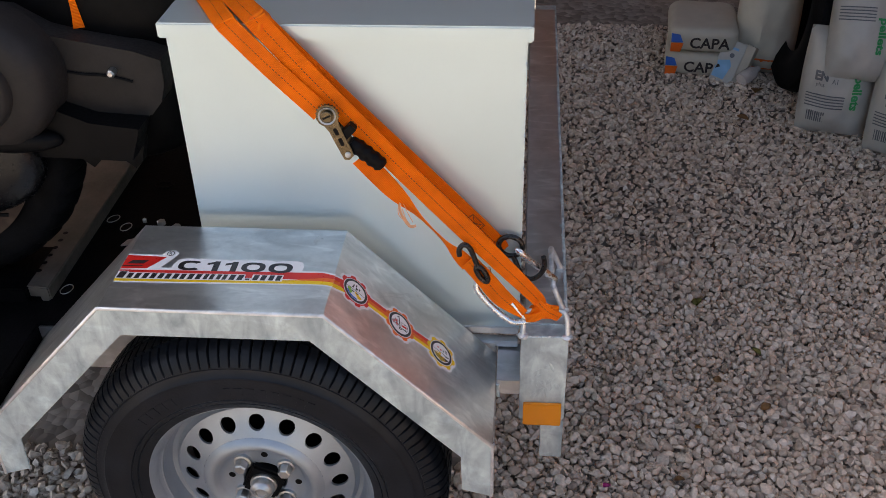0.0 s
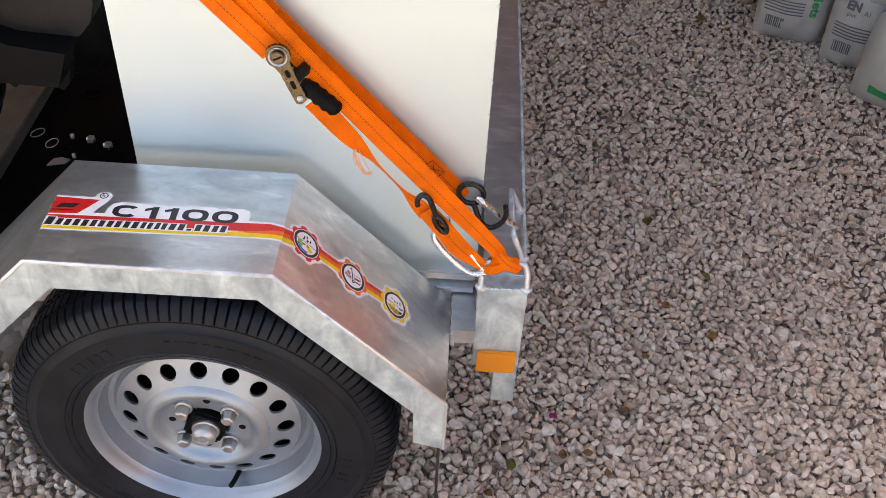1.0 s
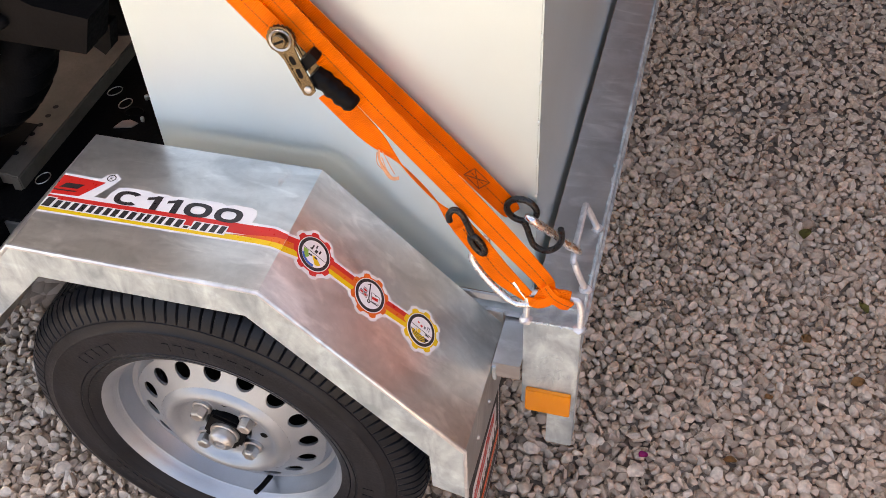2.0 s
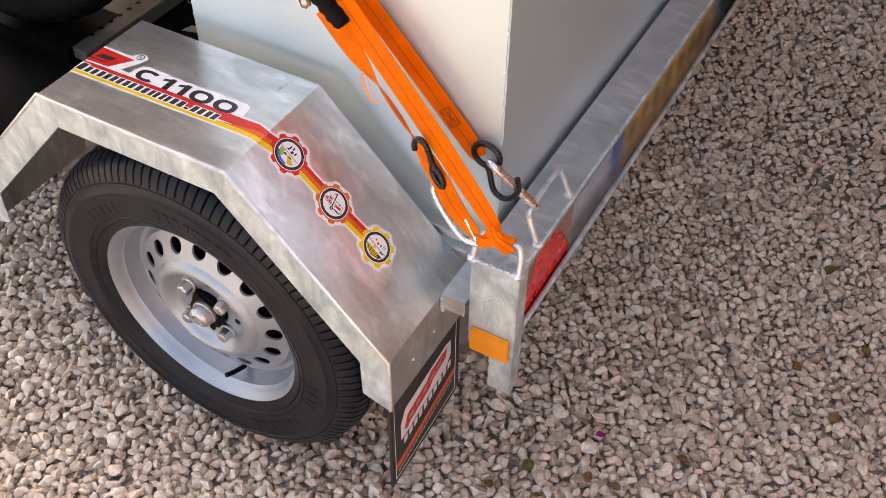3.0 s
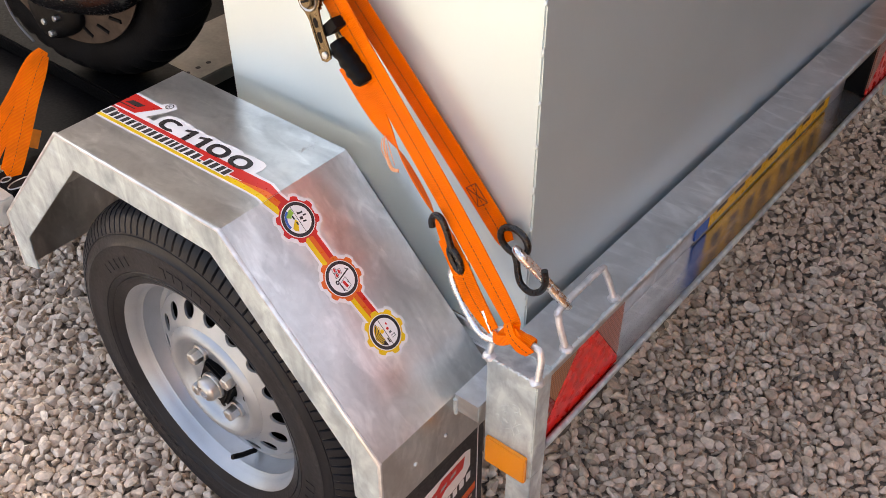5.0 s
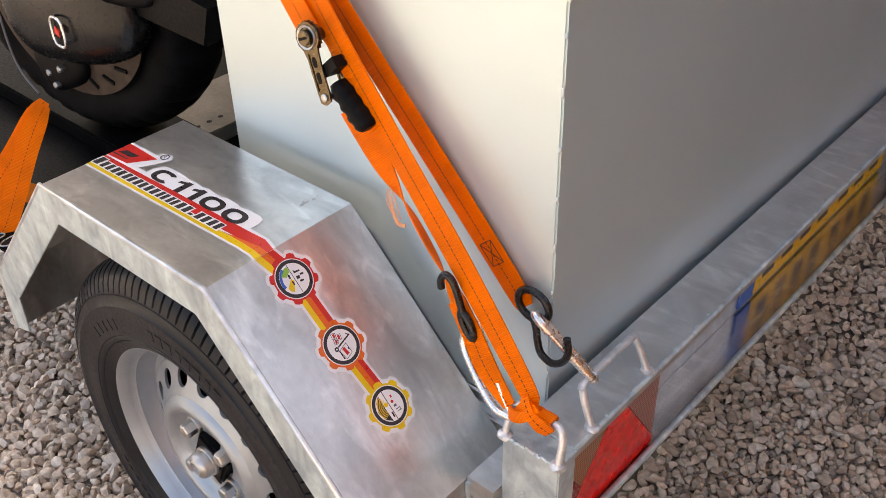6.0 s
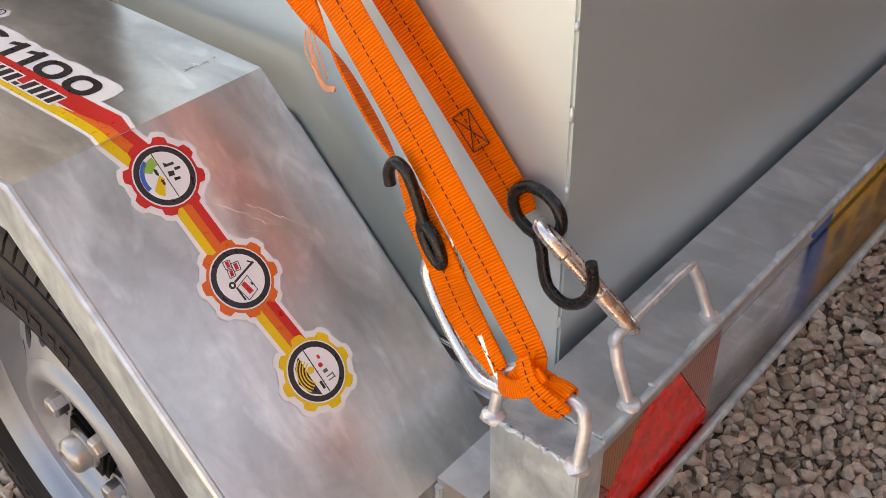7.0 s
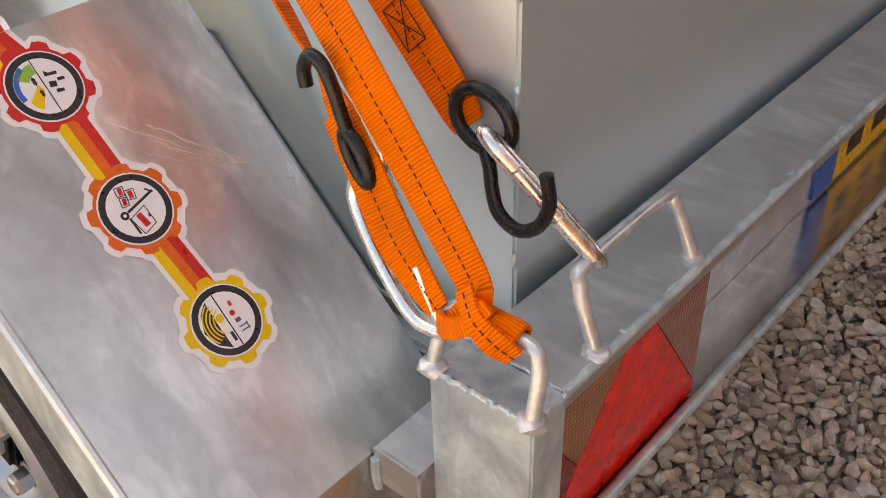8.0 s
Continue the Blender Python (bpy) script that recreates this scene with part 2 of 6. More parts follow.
# Added unseen walls: brown bounce on the gravel, less sky on the box's rear.
tagged(part("added_wall_back", block(-5.0, 1.78, 3.3, 3.5, -0.02, 2.30), WALL), label="added brown rear wall, out of view", category="wall", kind="structure")
tagged(part("added_wall_side", block(1.58, 1.78, -1.40, 3.3, -0.02, 1.60), WALL), label="added brown side wall, out of view", category="wall", kind="structure")

# ---- gravel ----


def pebble_shapes(count, level, rng):
    """Worn, slightly flattened stones with broad facets, as unit shapes."""
    out = []
    for k in range(count):
        b = bmesh.new()
        bmesh.ops.create_icosphere(b, subdivisions=level, radius=1)
        v = np.array([x.co[:] for x in b.verts])
        f = np.array([[x.index for x in q.verts] for q in b.faces])
        b.free()
        for _ in range(9):
            d = rng.normal(size=3)
            d /= np.linalg.norm(d)
            h = v @ d
            cut = rng.uniform(0.42, 0.74)
            v = v - np.outer(np.maximum(h - cut, 0) * 0.97, d)
        v = v / np.abs(v[:, :2]).max()
        v = v * np.array([1.0, rng.uniform(0.62, 0.92), rng.uniform(0.60, 0.85)])
        out.append((v, f))
    return out


def gravel(name, spots, level, material, label, rng):
    """Many loose stones in one mesh: spots are rows of x, y, z, size."""
    shapes = pebble_shapes(28, level, rng)
    kinds = rng.integers(0, len(shapes), len(spots))
    vs, fs, at = [], [], 0
    for k, (v, f) in enumerate(shapes):
        rows = spots[kinds == k]
        n = len(rows)
        if not n:
            continue
        yaw, tilt, roll = rng.uniform(0, 2 * np.pi, n), rng.normal(0, 0.26, n), rng.normal(0, 0.26, n)
        cy, sy, ct, st, cr, sr = np.cos(yaw), np.sin(yaw), np.cos(tilt), np.sin(tilt), np.cos(roll), np.sin(roll)
        z, o = np.zeros(n), np.ones(n)
        rz = np.stack([np.stack([cy, -sy, z], 1), np.stack([sy, cy, z], 1), np.stack([z, z, o], 1)], 1)
        ry = np.stack([np.stack([ct, z, st], 1), np.stack([z, o, z], 1), np.stack([-st, z, ct], 1)], 1)
        rx = np.stack([np.stack([o, z, z], 1), np.stack([z, cr, -sr], 1), np.stack([z, sr, cr], 1)], 1)
        m = rz @ ry @ rx
        w = np.einsum('nij,vj->nvi', m, v) * rows[:, None, 3:4] + rows[:, None, :3]
        vs.append(w.reshape(-1, 3))
        fs.append((f[None] + (at + np.arange(n) * len(v))[:, None, None]).reshape(-1, 3))
        at += n * len(v)
    co, tri = np.concatenate(vs), np.concatenate(fs)
    me = bpy.data.meshes.new(name)
    me.vertices.add(len(co))
    me.vertices.foreach_set("co", co.astype(np.float32).ravel())
    me.loops.add(len(tri) * 3)
    me.loops.foreach_set("vertex_index", tri.astype(np.int32).ravel())
    me.polygons.add(len(tri))
    me.polygons.foreach_set("loop_start", np.arange(0, len(tri) * 3, 3, dtype=np.int32))
    me.update(calc_edges=True)
    me.shade_smooth()
    me.set_sharp_from_angle(angle=radians(36))
    me.materials.append(material)
    return tagged(new(name, me), label=label, category="gravel", kind="stuff")


def stone_material():
    m, n, l, b = nodes_of("pebble")
    geo = n.new("ShaderNodeNewGeometry")
    tc = n.new("ShaderNodeTexCoord")
    ramp = n.new("ShaderNodeValToRGB")
    e = ramp.color_ramp.elements
    e[0].position, e[0].color = 0.0, (0.33, 0.262, 0.215, 1)
    e[1].position, e[1].color = 1.0, (0.80, 0.715, 0.62, 1)
    for pos, col in ((0.12, (0.55, 0.435, 0.340)), (0.4, (0.71, 0.580, 0.465)), (0.6, (0.69, 0.592, 0.500)), (0.8, (0.75, 0.610, 0.490))):
        e.new(pos).color = (*col, 1)
    l.new(geo.outputs["Random Per Island"], ramp.inputs[0])
    veins = n.new("ShaderNodeTexNoise")
    veins.inputs["Scale"].default_value, veins.inputs["Detail"].default_value = 110, 9
    l.new(tc.outputs["Object"], veins.inputs["Vector"])
    mr = n.new("ShaderNodeMapRange")
    mr.inputs[1].default_value, mr.inputs[2].default_value = 0.3, 0.7
    mr.inputs[3].default_value, mr.inputs[4].default_value = 0.72, 1.18
    l.new(veins.outputs["Fac"], mr.inputs[0])
    mul = n.new("ShaderNodeVectorMath")
    mul.operation = 'SCALE'
    l.new(ramp.outputs[0], mul.inputs[0])
    l.new(mr.outputs[0], mul.inputs["Scale"])
    l.new(mul.outputs[0], b.inputs["Base Color"])
    b.inputs["Roughness"].default_value = 0.78
    bp = n.new("ShaderNodeBump")
    bp.inputs["Strength"].default_value, bp.inputs["Distance"].default_value = 0.45, 0.003
    l.new(veins.outputs["Fac"], bp.inputs["Height"])
    l.new(bp.outputs[0], b.inputs["Normal"])
    return m


STONE = stone_material()


def scatter(x0, x1, y0, y1, pitch, rng, low, high, size):
    """Stones packed on a shaken honeycomb, some larger than others."""
    xs, ys = np.meshgrid(np.arange(x0, x1, pitch), np.arange(y0, y1, pitch * 0.866))
    xs = xs + (np.arange(len(ys)) % 2)[:, None] * pitch / 2
    n = xs.size
    x = xs.ravel() + rng.uniform(-0.27, 0.27, n) * pitch
    y = ys.ravel() + rng.uniform(-0.27, 0.27, n) * pitch
    s = np.clip(rng.lognormal(np.log(size), 0.20, n), 0.0065, 0.018)
    return np.stack([x, y, rng.uniform(low, high, n) + (s - size) * 0.25, s], 1)


rng = np.random.default_rng(4)


def seen(a):
    """Drop the stones hidden under the trailer's deck."""
    return a[~((a[:, 0] < -0.16) & (a[:, 1] > 0.24))]


top = seen(scatter(-1.30, 0.80, -0.75, 1.0, 0.0190, rng, -0.002, 0.004, 0.0112))
close = (top[:, 0] > -0.16) & (top[:, 0] < 0.30) & (top[:, 1] > 0.0)
gravel("gravel", top[close], 3, STONE, "pale pinkish-grey angular gravel covering the ground", rng)
near = (top[:, 0] > -1.0) & (top[:, 0] < 0.55) & (top[:, 1] > -0.40) & ~close
gravel("gravel", top[near], 2, STONE, "pale pinkish-grey angular gravel covering the ground", rng)
under = seen(scatter(-1.30, 0.80, -0.75, 1.0, 0.0165, rng, -0.012, -0.008, 0.0098))
gravel("gravel", np.concatenate([top[~close & ~near], under]), 1, STONE, "pale pinkish-grey angular gravel covering the ground", rng)
patches = ((-0.16, 1.75, 1.0, 2.55), (0.80, 1.5, -0.3, 1.0), (-1.9, -1.30, -0.6, 0.5))
far = np.concatenate([scatter(*p, 0.0190, rng, -0.003, 0.004, 0.0114) for p in patches])
gravel("gravel", far, 1, STONE, "pinkish-brown gravel in the shade of the carport", rng)

# ---- the trailer ----
TOP, OUT, INN = 0.679, -0.148, 0.055          # fender: top height, outer and inner side
FX = [-0.860, -0.642, -0.334, -0.109]         # fender: front end, top front, top rear, rear end
END_Z, LOW_Z = 0.450, 0.347
WX, WZ, WR = -0.468, 0.308, 0.2916            # wheel centre and radius
PZ, PW = 0.534, 0.0715                        # rear post: top and width
CH_LOW = 0.367                                # underside of the rear channel
WIDE = 1.36                                   # trailer width

trailer = thing("trailer", (-0.4, 0.6, 0.0), "galvanised single-axle car trailer with a flat-topped fender, standing on gravel", "trailer")

# fender: a bent sheet with a folded outer skirt
outline = [(FX[0], LOW_Z), (FX[0], END_Z), (FX[1], TOP), (FX[2], TOP), (FX[3], END_Z), (FX[3], LOW_Z)]
bm = bmesh.new()
T = 0.003
inner = [(FX[0] + T, LOW_Z), (FX[0] + T, END_Z - 0.001), (FX[1] + 0.0015, TOP - T), (FX[2] - 0.0015, TOP - T), (FX[3] - T, END_Z - 0.001), (FX[3] - T, LOW_Z)]
ring = outline + inner[::-1]
a = [bm.verts.new((x, OUT, z)) for x, z in ring]
b = [bm.verts.new((x, INN, z)) for x, z in ring]
k = len(ring)
for i in range(k):
    bm.faces.new((a[i], a[(i + 1) % k], b[(i + 1) % k], b[i]))
for s in (a, b):
    for i in range(5):
        bm.faces.new((s[i], s[i + 1], s[k - 2 - i], s[k - 1 - i]))
fender = part("fender", bm, GALV, trailer, "cloudy galvanised fender sheet", bevel=0.0012)
skirt_in = [(FX[0] + 0.042, LOW_Z + 0.014), (FX[0] + 0.045, 0.425), (FX[1] + 0.024, TOP - 0.044), (FX[2] - 0.022, TOP - 0.043), (FX[3] - 0.045, 0.427), (FX[3] - 0.044, LOW_Z + 0.012)]
bm = bmesh.new()
for i in range(5):
    quad = [outline[i], outline[i + 1], skirt_in[i + 1], skirt_in[i]]
    prism(quad, lambda u, v, d: (u, d, v), OUT - 0.0028, OUT - 0.0002, bm)
bmesh.ops.remove_doubles(bm, verts=bm.verts, dist=0.0002)
part("skirt", bm, GALV_LIP, fender, "streaked galvanised fender skirt, paled for its bright reflection", bevel=0.0008)
part("fold_edge", rod([(x, OUT - 0.0008, z) for x, z in outline], 0.0032, 8), GALV_FOLD_SHINE, fender, "rounded fold, its highlight in a paler zinc", smooth=True)
flange = [(x, z - 0.050) for x, z in outline[1:5]]
bm = prism(flange + [(x, z - 0.003) for x, z in flange[::-1]], lambda u, v, d: (u, d, v), INN + 0.0035, 0.0795)
part("inner_flange", bm, GALV_LIP, fender, "galvanised strip beside the box")
# wheel
def wheel_at(a, r, d):
    return (WX + 0.985 * r * math.cos(a), d - 0.008, WZ + 0.985 * r * math.sin(a))


TYRE_OUT, TYRE_IN = -0.130, 0.026
mid = (TYRE_OUT + TYRE_IN) / 2
hw = (TYRE_IN - TYRE_OUT) / 2
side = [(0.179, hw - 0.012), (0.186, hw - 0.008), (0.194, hw - 0.004), (0.1952, hw - 0.0052), (0.1964, hw - 0.0034), (0.203, hw - 0.0012), (0.2042, hw - 0.0024), (0.2056, hw - 0.0010), (0.222, hw), (0.240, hw - 0.001), (0.2425, hw - 0.0002), (0.2465, hw - 0.0002), (0.2485, hw - 0.0026),
        (0.2600, hw - 0.0055), (0.2606, hw - 0.0068), (0.2622, hw - 0.0070), (0.2628, hw - 0.0062), (0.274, hw - 0.011), (0.283, hw - 0.017), (0.289, hw - 0.024)]
tread = [(0.2925, hw - 0.032), (0.2945, hw - 0.040), (0.295, hw - 0.0405), (0.288, hw - 0.041), (0.288, hw - 0.046), (0.2955, hw - 0.0465), (0.296, 0.008), (0.288, 0.0075), (0.288, 0.003), (0.296, 0.0025)]
half = side + tread
prof = [(r, mid - d) for r, d in half] + [(r, mid + d) for r, d in half[::-1]]
GROOVED = [i for i, (r, d) in enumerate(prof) if r > 0.2735]


def tread_cut(s, i, r):
    return r - (0.008 if s % 8 == 7 and i in GROOVED else 0)


wheel = part("wheel", lathe([(0.168, -0.020), (0.150, -0.030), (0.150, 0.010), (0.168, 0.0)], wheel_at, 48), RIM, trailer, "silver steel wheel", smooth=True)
bm = lathe(prof, wheel_at, 8 * 112, radius_at=tread_cut)
part("tyre", bm, RUBBER, wheel, "new black rubber tyre with grooved tread", smooth=True)
for start, count in ((62, 8), (118, 5), (208, 9), (292, 7), (338, 4)):
    for k in range(count):
        a0 = radians(start + k * 4.6)
        a1 = a0 + radians(3.1 - 0.9 * (k % 3 == 1))
        bm = bmesh.new()
        corners = [(a0, 0.2140), (a1, 0.2140), (a1, 0.2290), (a0, 0.2290)]
        low_v = [bm.verts.new(wheel_at(a, r, TYRE_OUT + 0.0022)) for a, r in corners]
        top_v = [bm.verts.new(wheel_at(a, r, TYRE_OUT - 0.0004)) for a, r in corners]
        bm.faces.new(top_v)
        for i in range(4):
            bm.faces.new((low_v[i], low_v[(i + 1) % 4], top_v[(i + 1) % 4], top_v[i]))
        part("sidewall_mark", bm, RUBBER, wheel)
rim_prof = [(0.178, -0.106), (0.185, -0.108), (0.1865, -0.1135), (0.184, -0.1185), (0.1795, -0.1185), (0.175, -0.114), (0.170, -0.105), (0.1675, -0.0985), (0.1655, -0.097), (0.163, -0.084), (0.157, -0.072), (0.150, -0.069), (0.1465, -0.073), (0.143, -0.080)]
part("rim", lathe(rim_prof, wheel_at, 72), RIM, wheel, smooth=True)


def disc_with_holes():
    """The wheel disc: a dished plate with sixteen round vents, a raised centre and a flat bolt face."""
    bm = bmesh.new()
    n, per = 16, 16
    r_in, r_out, r_hole, rh = 0.098, 0.143, 0.1205, 0.0128

    def depth(r):
        return -0.080 - 0.020 * max(0.0, min(1.0, (0.143 - r) / 0.045)) ** 1.2

    for k in range(n):
        a0 = 2 * math.pi * k / n
        half_a = math.pi / n
        hole, rim = [], []
        for j in range(per):
            w = 2 * math.pi * j / per
            r = r_hole + rh * math.cos(w)
            a = a0 + rh * math.sin(w) / r_hole
            hole.append(bm.verts.new(wheel_at(a, r, depth(r))))
            c, s = math.cos(w), math.sin(w)
            m = max(abs(c), abs(s))
            rr = r_hole + (c / m) * ((r_out - r_hole) if c > 0 else (r_hole - r_in))
            aa = a0 + (s / m) * half_a
            rim.append(bm.verts.new(wheel_at(aa, rr, depth(rr))))
        deep = [bm.verts.new(v.co + Vector((0, 0.004, 0))) for v in hole]
        for j in range(per):
            q = (j + 1) % per
            bm.faces.new((hole[j], hole[q], rim[q], rim[j]))
            bm.faces.new((hole[q], hole[j], deep[j], deep[q]))
    bmesh.ops.remove_doubles(bm, verts=bm.verts, dist=0.0004)
    lathe([(0.098, depth(0.098)), (0.094, -0.1040), (0.088, -0.1085), (0.083, -0.1095), (0.078, -0.1075), (0.072, -0.1005), (0.067, -0.0945), (0.061, -0.092), (0.036, -0.092), (0.034, -0.090), (0.034, -0.06)], wheel_at, 48, bm)
    return bm


part("disc", disc_with_holes(), RIM, wheel, smooth=True)
# Dark disc added behind the vents for the shade inside the wheel.
part("dark_vent_backing", lathe([(0.0, -0.030), (0.138, -0.030), (0.142, -0.026), (0.142, 0.0)], wheel_at, 32), MATTE, wheel, smooth=True)
bm = block(-0.029, 0.029, -0.103, -0.060, -0.029, 0.029)
bm.transform(Matrix.Translation((WX, -0.008, WZ)) @ Matrix.Rotation(radians(24), 4, 'Y'))
part("hub", bm, BLACK, wheel, "black square hub centre", bevel=0.004)
bm = lathe([(0.0, -0.1215), (0.0085, -0.1215), (0.0090, -0.1245), (0.0105, -0.1250), (0.0125, -0.1235), (0.0165, -0.1215), (0.0185, -0.118), (0.0188, -0.108), (0.0215, -0.107), (0.0220, -0.102), (0.0220, -0.095)], wheel_at, 28)
part("axle_cap", bm, ZINC, wheel, "bright zinc axle nut", smooth=True)
for k in range(4):
    a = radians(40 + 90 * k)
    cx, cz = WX + 0.0485 * math.cos(a), WZ + 0.0485 * math.sin(a)
    at_bolt = lambda w, r, d: (cx + r * math.cos(w + 0.3 * k), d - 0.008, cz + r * math.sin(w + 0.3 * k))
    seat = part("bolt_seat", lathe([(0.0150, -0.0925), (0.0160, -0.0905), (0.0185, -0.0890)], at_bolt, 20), RIM, wheel, smooth=True)
    bm = lathe([(0.0, -0.1130), (0.0075, -0.1130), (0.0100, -0.1115), (0.0108, -0.1080), (0.0108, -0.0975)], at_bolt, 6)
    lathe([(0.0108, -0.0975), (0.0138, -0.0965), (0.0142, -0.0915)], at_bolt, 18, bm)
    part("wheel_bolt", bm, ZINC, wheel, "bright zinc hex wheel bolt")
for k in range(4):
    a = radians(85 + 90 * k)
    cx, cz = WX + 0.053 * math.cos(a), WZ + 0.053 * math.sin(a)
    part("bolt_hole", lathe([(0.0, -0.0926), (0.0052, -0.0926), (0.0058, -0.0915)], lambda w, r, d: (cx + r * math.cos(w), d - 0.008, cz + r * math.sin(w)), 14), BLACK, wheel)
va = radians(-78)
bm = rod([wheel_at(va, 0.152, -0.076), wheel_at(va, 0.142, -0.100), wheel_at(va, 0.133, -0.116)], 0.0042, 10)
part("valve", bm, BLACK, wheel, "black rubber valve stem", smooth=True)

# rear channel, open to the rear, with turned lips
section = [(-0.0655, CH_LOW), (-0.010, CH_LOW), (-0.010, CH_LOW + 0.010), (-0.0135, CH_LOW + 0.010), (-0.0135, CH_LOW + 0.0035), (-0.0620, CH_LOW + 0.0035),
           (-0.0620, PZ - 0.0035), (-0.0045, PZ - 0.0035), (-0.0045, PZ - 0.012), (-0.001, PZ - 0.012), (-0.001, PZ), (-0.0655, PZ)]
bm = prism(section, lambda u, v, d: (u, d, v), 0.030, WIDE - 0.030)
channel = part("rear_channel", bm, GALV_BAR, trailer, "open galvanised rear crossbeam", bevel=0.001)
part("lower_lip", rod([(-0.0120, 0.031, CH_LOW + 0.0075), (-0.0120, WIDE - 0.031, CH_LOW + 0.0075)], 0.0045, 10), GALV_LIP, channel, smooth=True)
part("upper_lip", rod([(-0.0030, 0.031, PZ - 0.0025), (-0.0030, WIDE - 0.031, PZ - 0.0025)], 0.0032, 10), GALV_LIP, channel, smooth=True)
part("lower_flange", block(-0.0615, -0.0140, 0.031, WIDE - 0.031, CH_LOW + 0.0037, CH_LOW + 0.0048), GALV_GLOSS, channel, "shiny inner floor of the beam")
for y0, y1 in ((0.0, 0.030), (WIDE - 0.030, WIDE)):
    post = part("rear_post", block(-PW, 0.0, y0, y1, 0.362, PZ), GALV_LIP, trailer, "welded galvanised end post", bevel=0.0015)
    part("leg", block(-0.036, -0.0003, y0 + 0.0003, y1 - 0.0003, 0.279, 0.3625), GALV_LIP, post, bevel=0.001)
part("side_reflector", block(-0.065, -0.005, -0.007, -0.0002, 0.356, 0.401), AMBER, trailer, "flat orange side reflector", bevel=0.0012)

# storage box
BX0, BX1, BY0, BY1, BZ0, BZ1 = -0.5665, -0.0745, 0.081, 1.255, 0.478, 0.972
box = thing("storage_box", (-0.32, 0.65, BZ0), "large white metal box with a flanged lid, strapped on the trailer", "storage box")
part("body", block(BX0, BX1, BY0, BY1, BZ0, BZ1 + 0.004), BOX, box, bevel=0.002)
bm = block(BX0 - 0.008, BX1 + 0.008, BY0 - 0.008, BY1 + 0.008, BZ1, BZ1 + 0.022)
part("lid", bm, BOX, box, bevel=0.002)

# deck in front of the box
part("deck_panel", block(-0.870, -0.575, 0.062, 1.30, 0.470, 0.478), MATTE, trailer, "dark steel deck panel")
part("side_rail", block(-0.885, -0.11, 0.0595, 0.076, 0.385, 0.468), GALV_BAR, trailer)

# ---- more materials ----


def webbing_material():
    """Woven orange polyester: cross ribs along the strap."""
    m, n, l, b = nodes_of("orange_webbing")
    uv = n.new("ShaderNodeUVMap")
    uv.uv_map = "weave"
    wave = n.new("ShaderNodeTexWave")
    wave.wave_type, wave.bands_direction = 'BANDS', 'X'
    wave.inputs["Scale"].default_value, wave.inputs["Distortion"].default_value = 1.0, 0.6
    wave.inputs["Detail"].default_value, wave.inputs["Detail Scale"].default_value = 2, 3
    l.new(uv.outputs[0], wave.inputs["Vector"])
    noise_tex = n.new("ShaderNodeTexNoise")
    noise_tex.inputs["Scale"].default_value = 25
    tc = n.new("ShaderNodeTexCoord")
    l.new(tc.outputs["Object"], noise_tex.inputs["Vector"])
    ramp = n.new("ShaderNodeValToRGB")
    e = ramp.color_ramp.elements
    e[0].position, e[0].color = 0.1, (0.94, 0.125, 0.0, 1)
    e[1].position, e[1].color = 0.8, (1.0, 0.205, 0.0, 1)
    l.new(wave.outputs["Fac"], ramp.inputs[0])
    mr = n.new("ShaderNodeMapRange")
    mr.inputs[1].default_value, mr.inputs[2].default_value, mr.inputs[3].default_value, mr.inputs[4].default_value = 0.3, 0.7, 0.86, 1.1
    l.new(noise_tex.outputs["Fac"], mr.inputs[0])
    mul = n.new("ShaderNodeVectorMath")
    mul.operation = 'SCALE'
    l.new(ramp.outputs[0], mul.inputs[0])
    l.new(mr.outputs[0], mul.inputs["Scale"])
    l.new(mul.outputs[0], b.inputs["Base Color"])
    b.inputs["Roughness"].default_value = 0.62
    b.inputs["Specular IOR Level"].default_value = 0.2
    bp = n.new("ShaderNodeBump")
    bp.inputs["Strength"].default_value, bp.inputs["Distance"].default_value = 0.55, 0.0012
    l.new(wave.outputs["Fac"], bp.inputs["Height"])
    l.new(bp.outputs[0], b.inputs["Normal"])
    return m


WEB = webbing_material()
LABEL_WHITE = paint("sticker_white", (0.80, 0.79, 0.80), 0.35, vary=0.03, bump=0.02)
LABEL_RED = paint("sticker_red", (0.62, 0.018, 0.014), 0.33, vary=0.05, bump=0.02)
LABEL_ORANGE = paint("sticker_orange", (0.74, 0.13, 0.012), 0.33, vary=0.05, bump=0.02)
LABEL_YELLOW = paint("sticker_yellow", (0.80, 0.52, 0.008), 0.33, vary=0.05, bump=0.02)
LABEL_BLACK = paint("sticker_black", (0.022, 0.018, 0.02), 0.33, vary=0.1, bump=0.02)
LABEL_GREEN = paint("print_green", (0.02, 0.30, 0.10), 0.5, vary=0.05, bump=0.02)
LABEL_BLUE = paint("print_blue", (0.02, 0.12, 0.50), 0.4, vary=0.05, bump=0.02)
PALE_GREEN = paint("print_leaf_green", (0.25, 0.48, 0.06), 0.4, vary=0.05, bump=0.02)
STITCH = paint("dark_thread", (0.05, 0.012, 0.01), 0.7, vary=0.1, bump=0.0)
VINYL = paint("black_vinyl_hook", (0.006, 0.006, 0.0065), 0.28, vary=0.2, scale=60, bump=0.08)
BRASS = paint("yellow_zinc", (0.13, 0.10, 0.062), 0.30, metal=0.95, vary=0.2, scale=80, bump=0.08)
CHROME = paint("polished_steel", (0.84, 0.84, 0.83), 0.27, metal=1.0, vary=0.08, scale=50, bump=0.03)
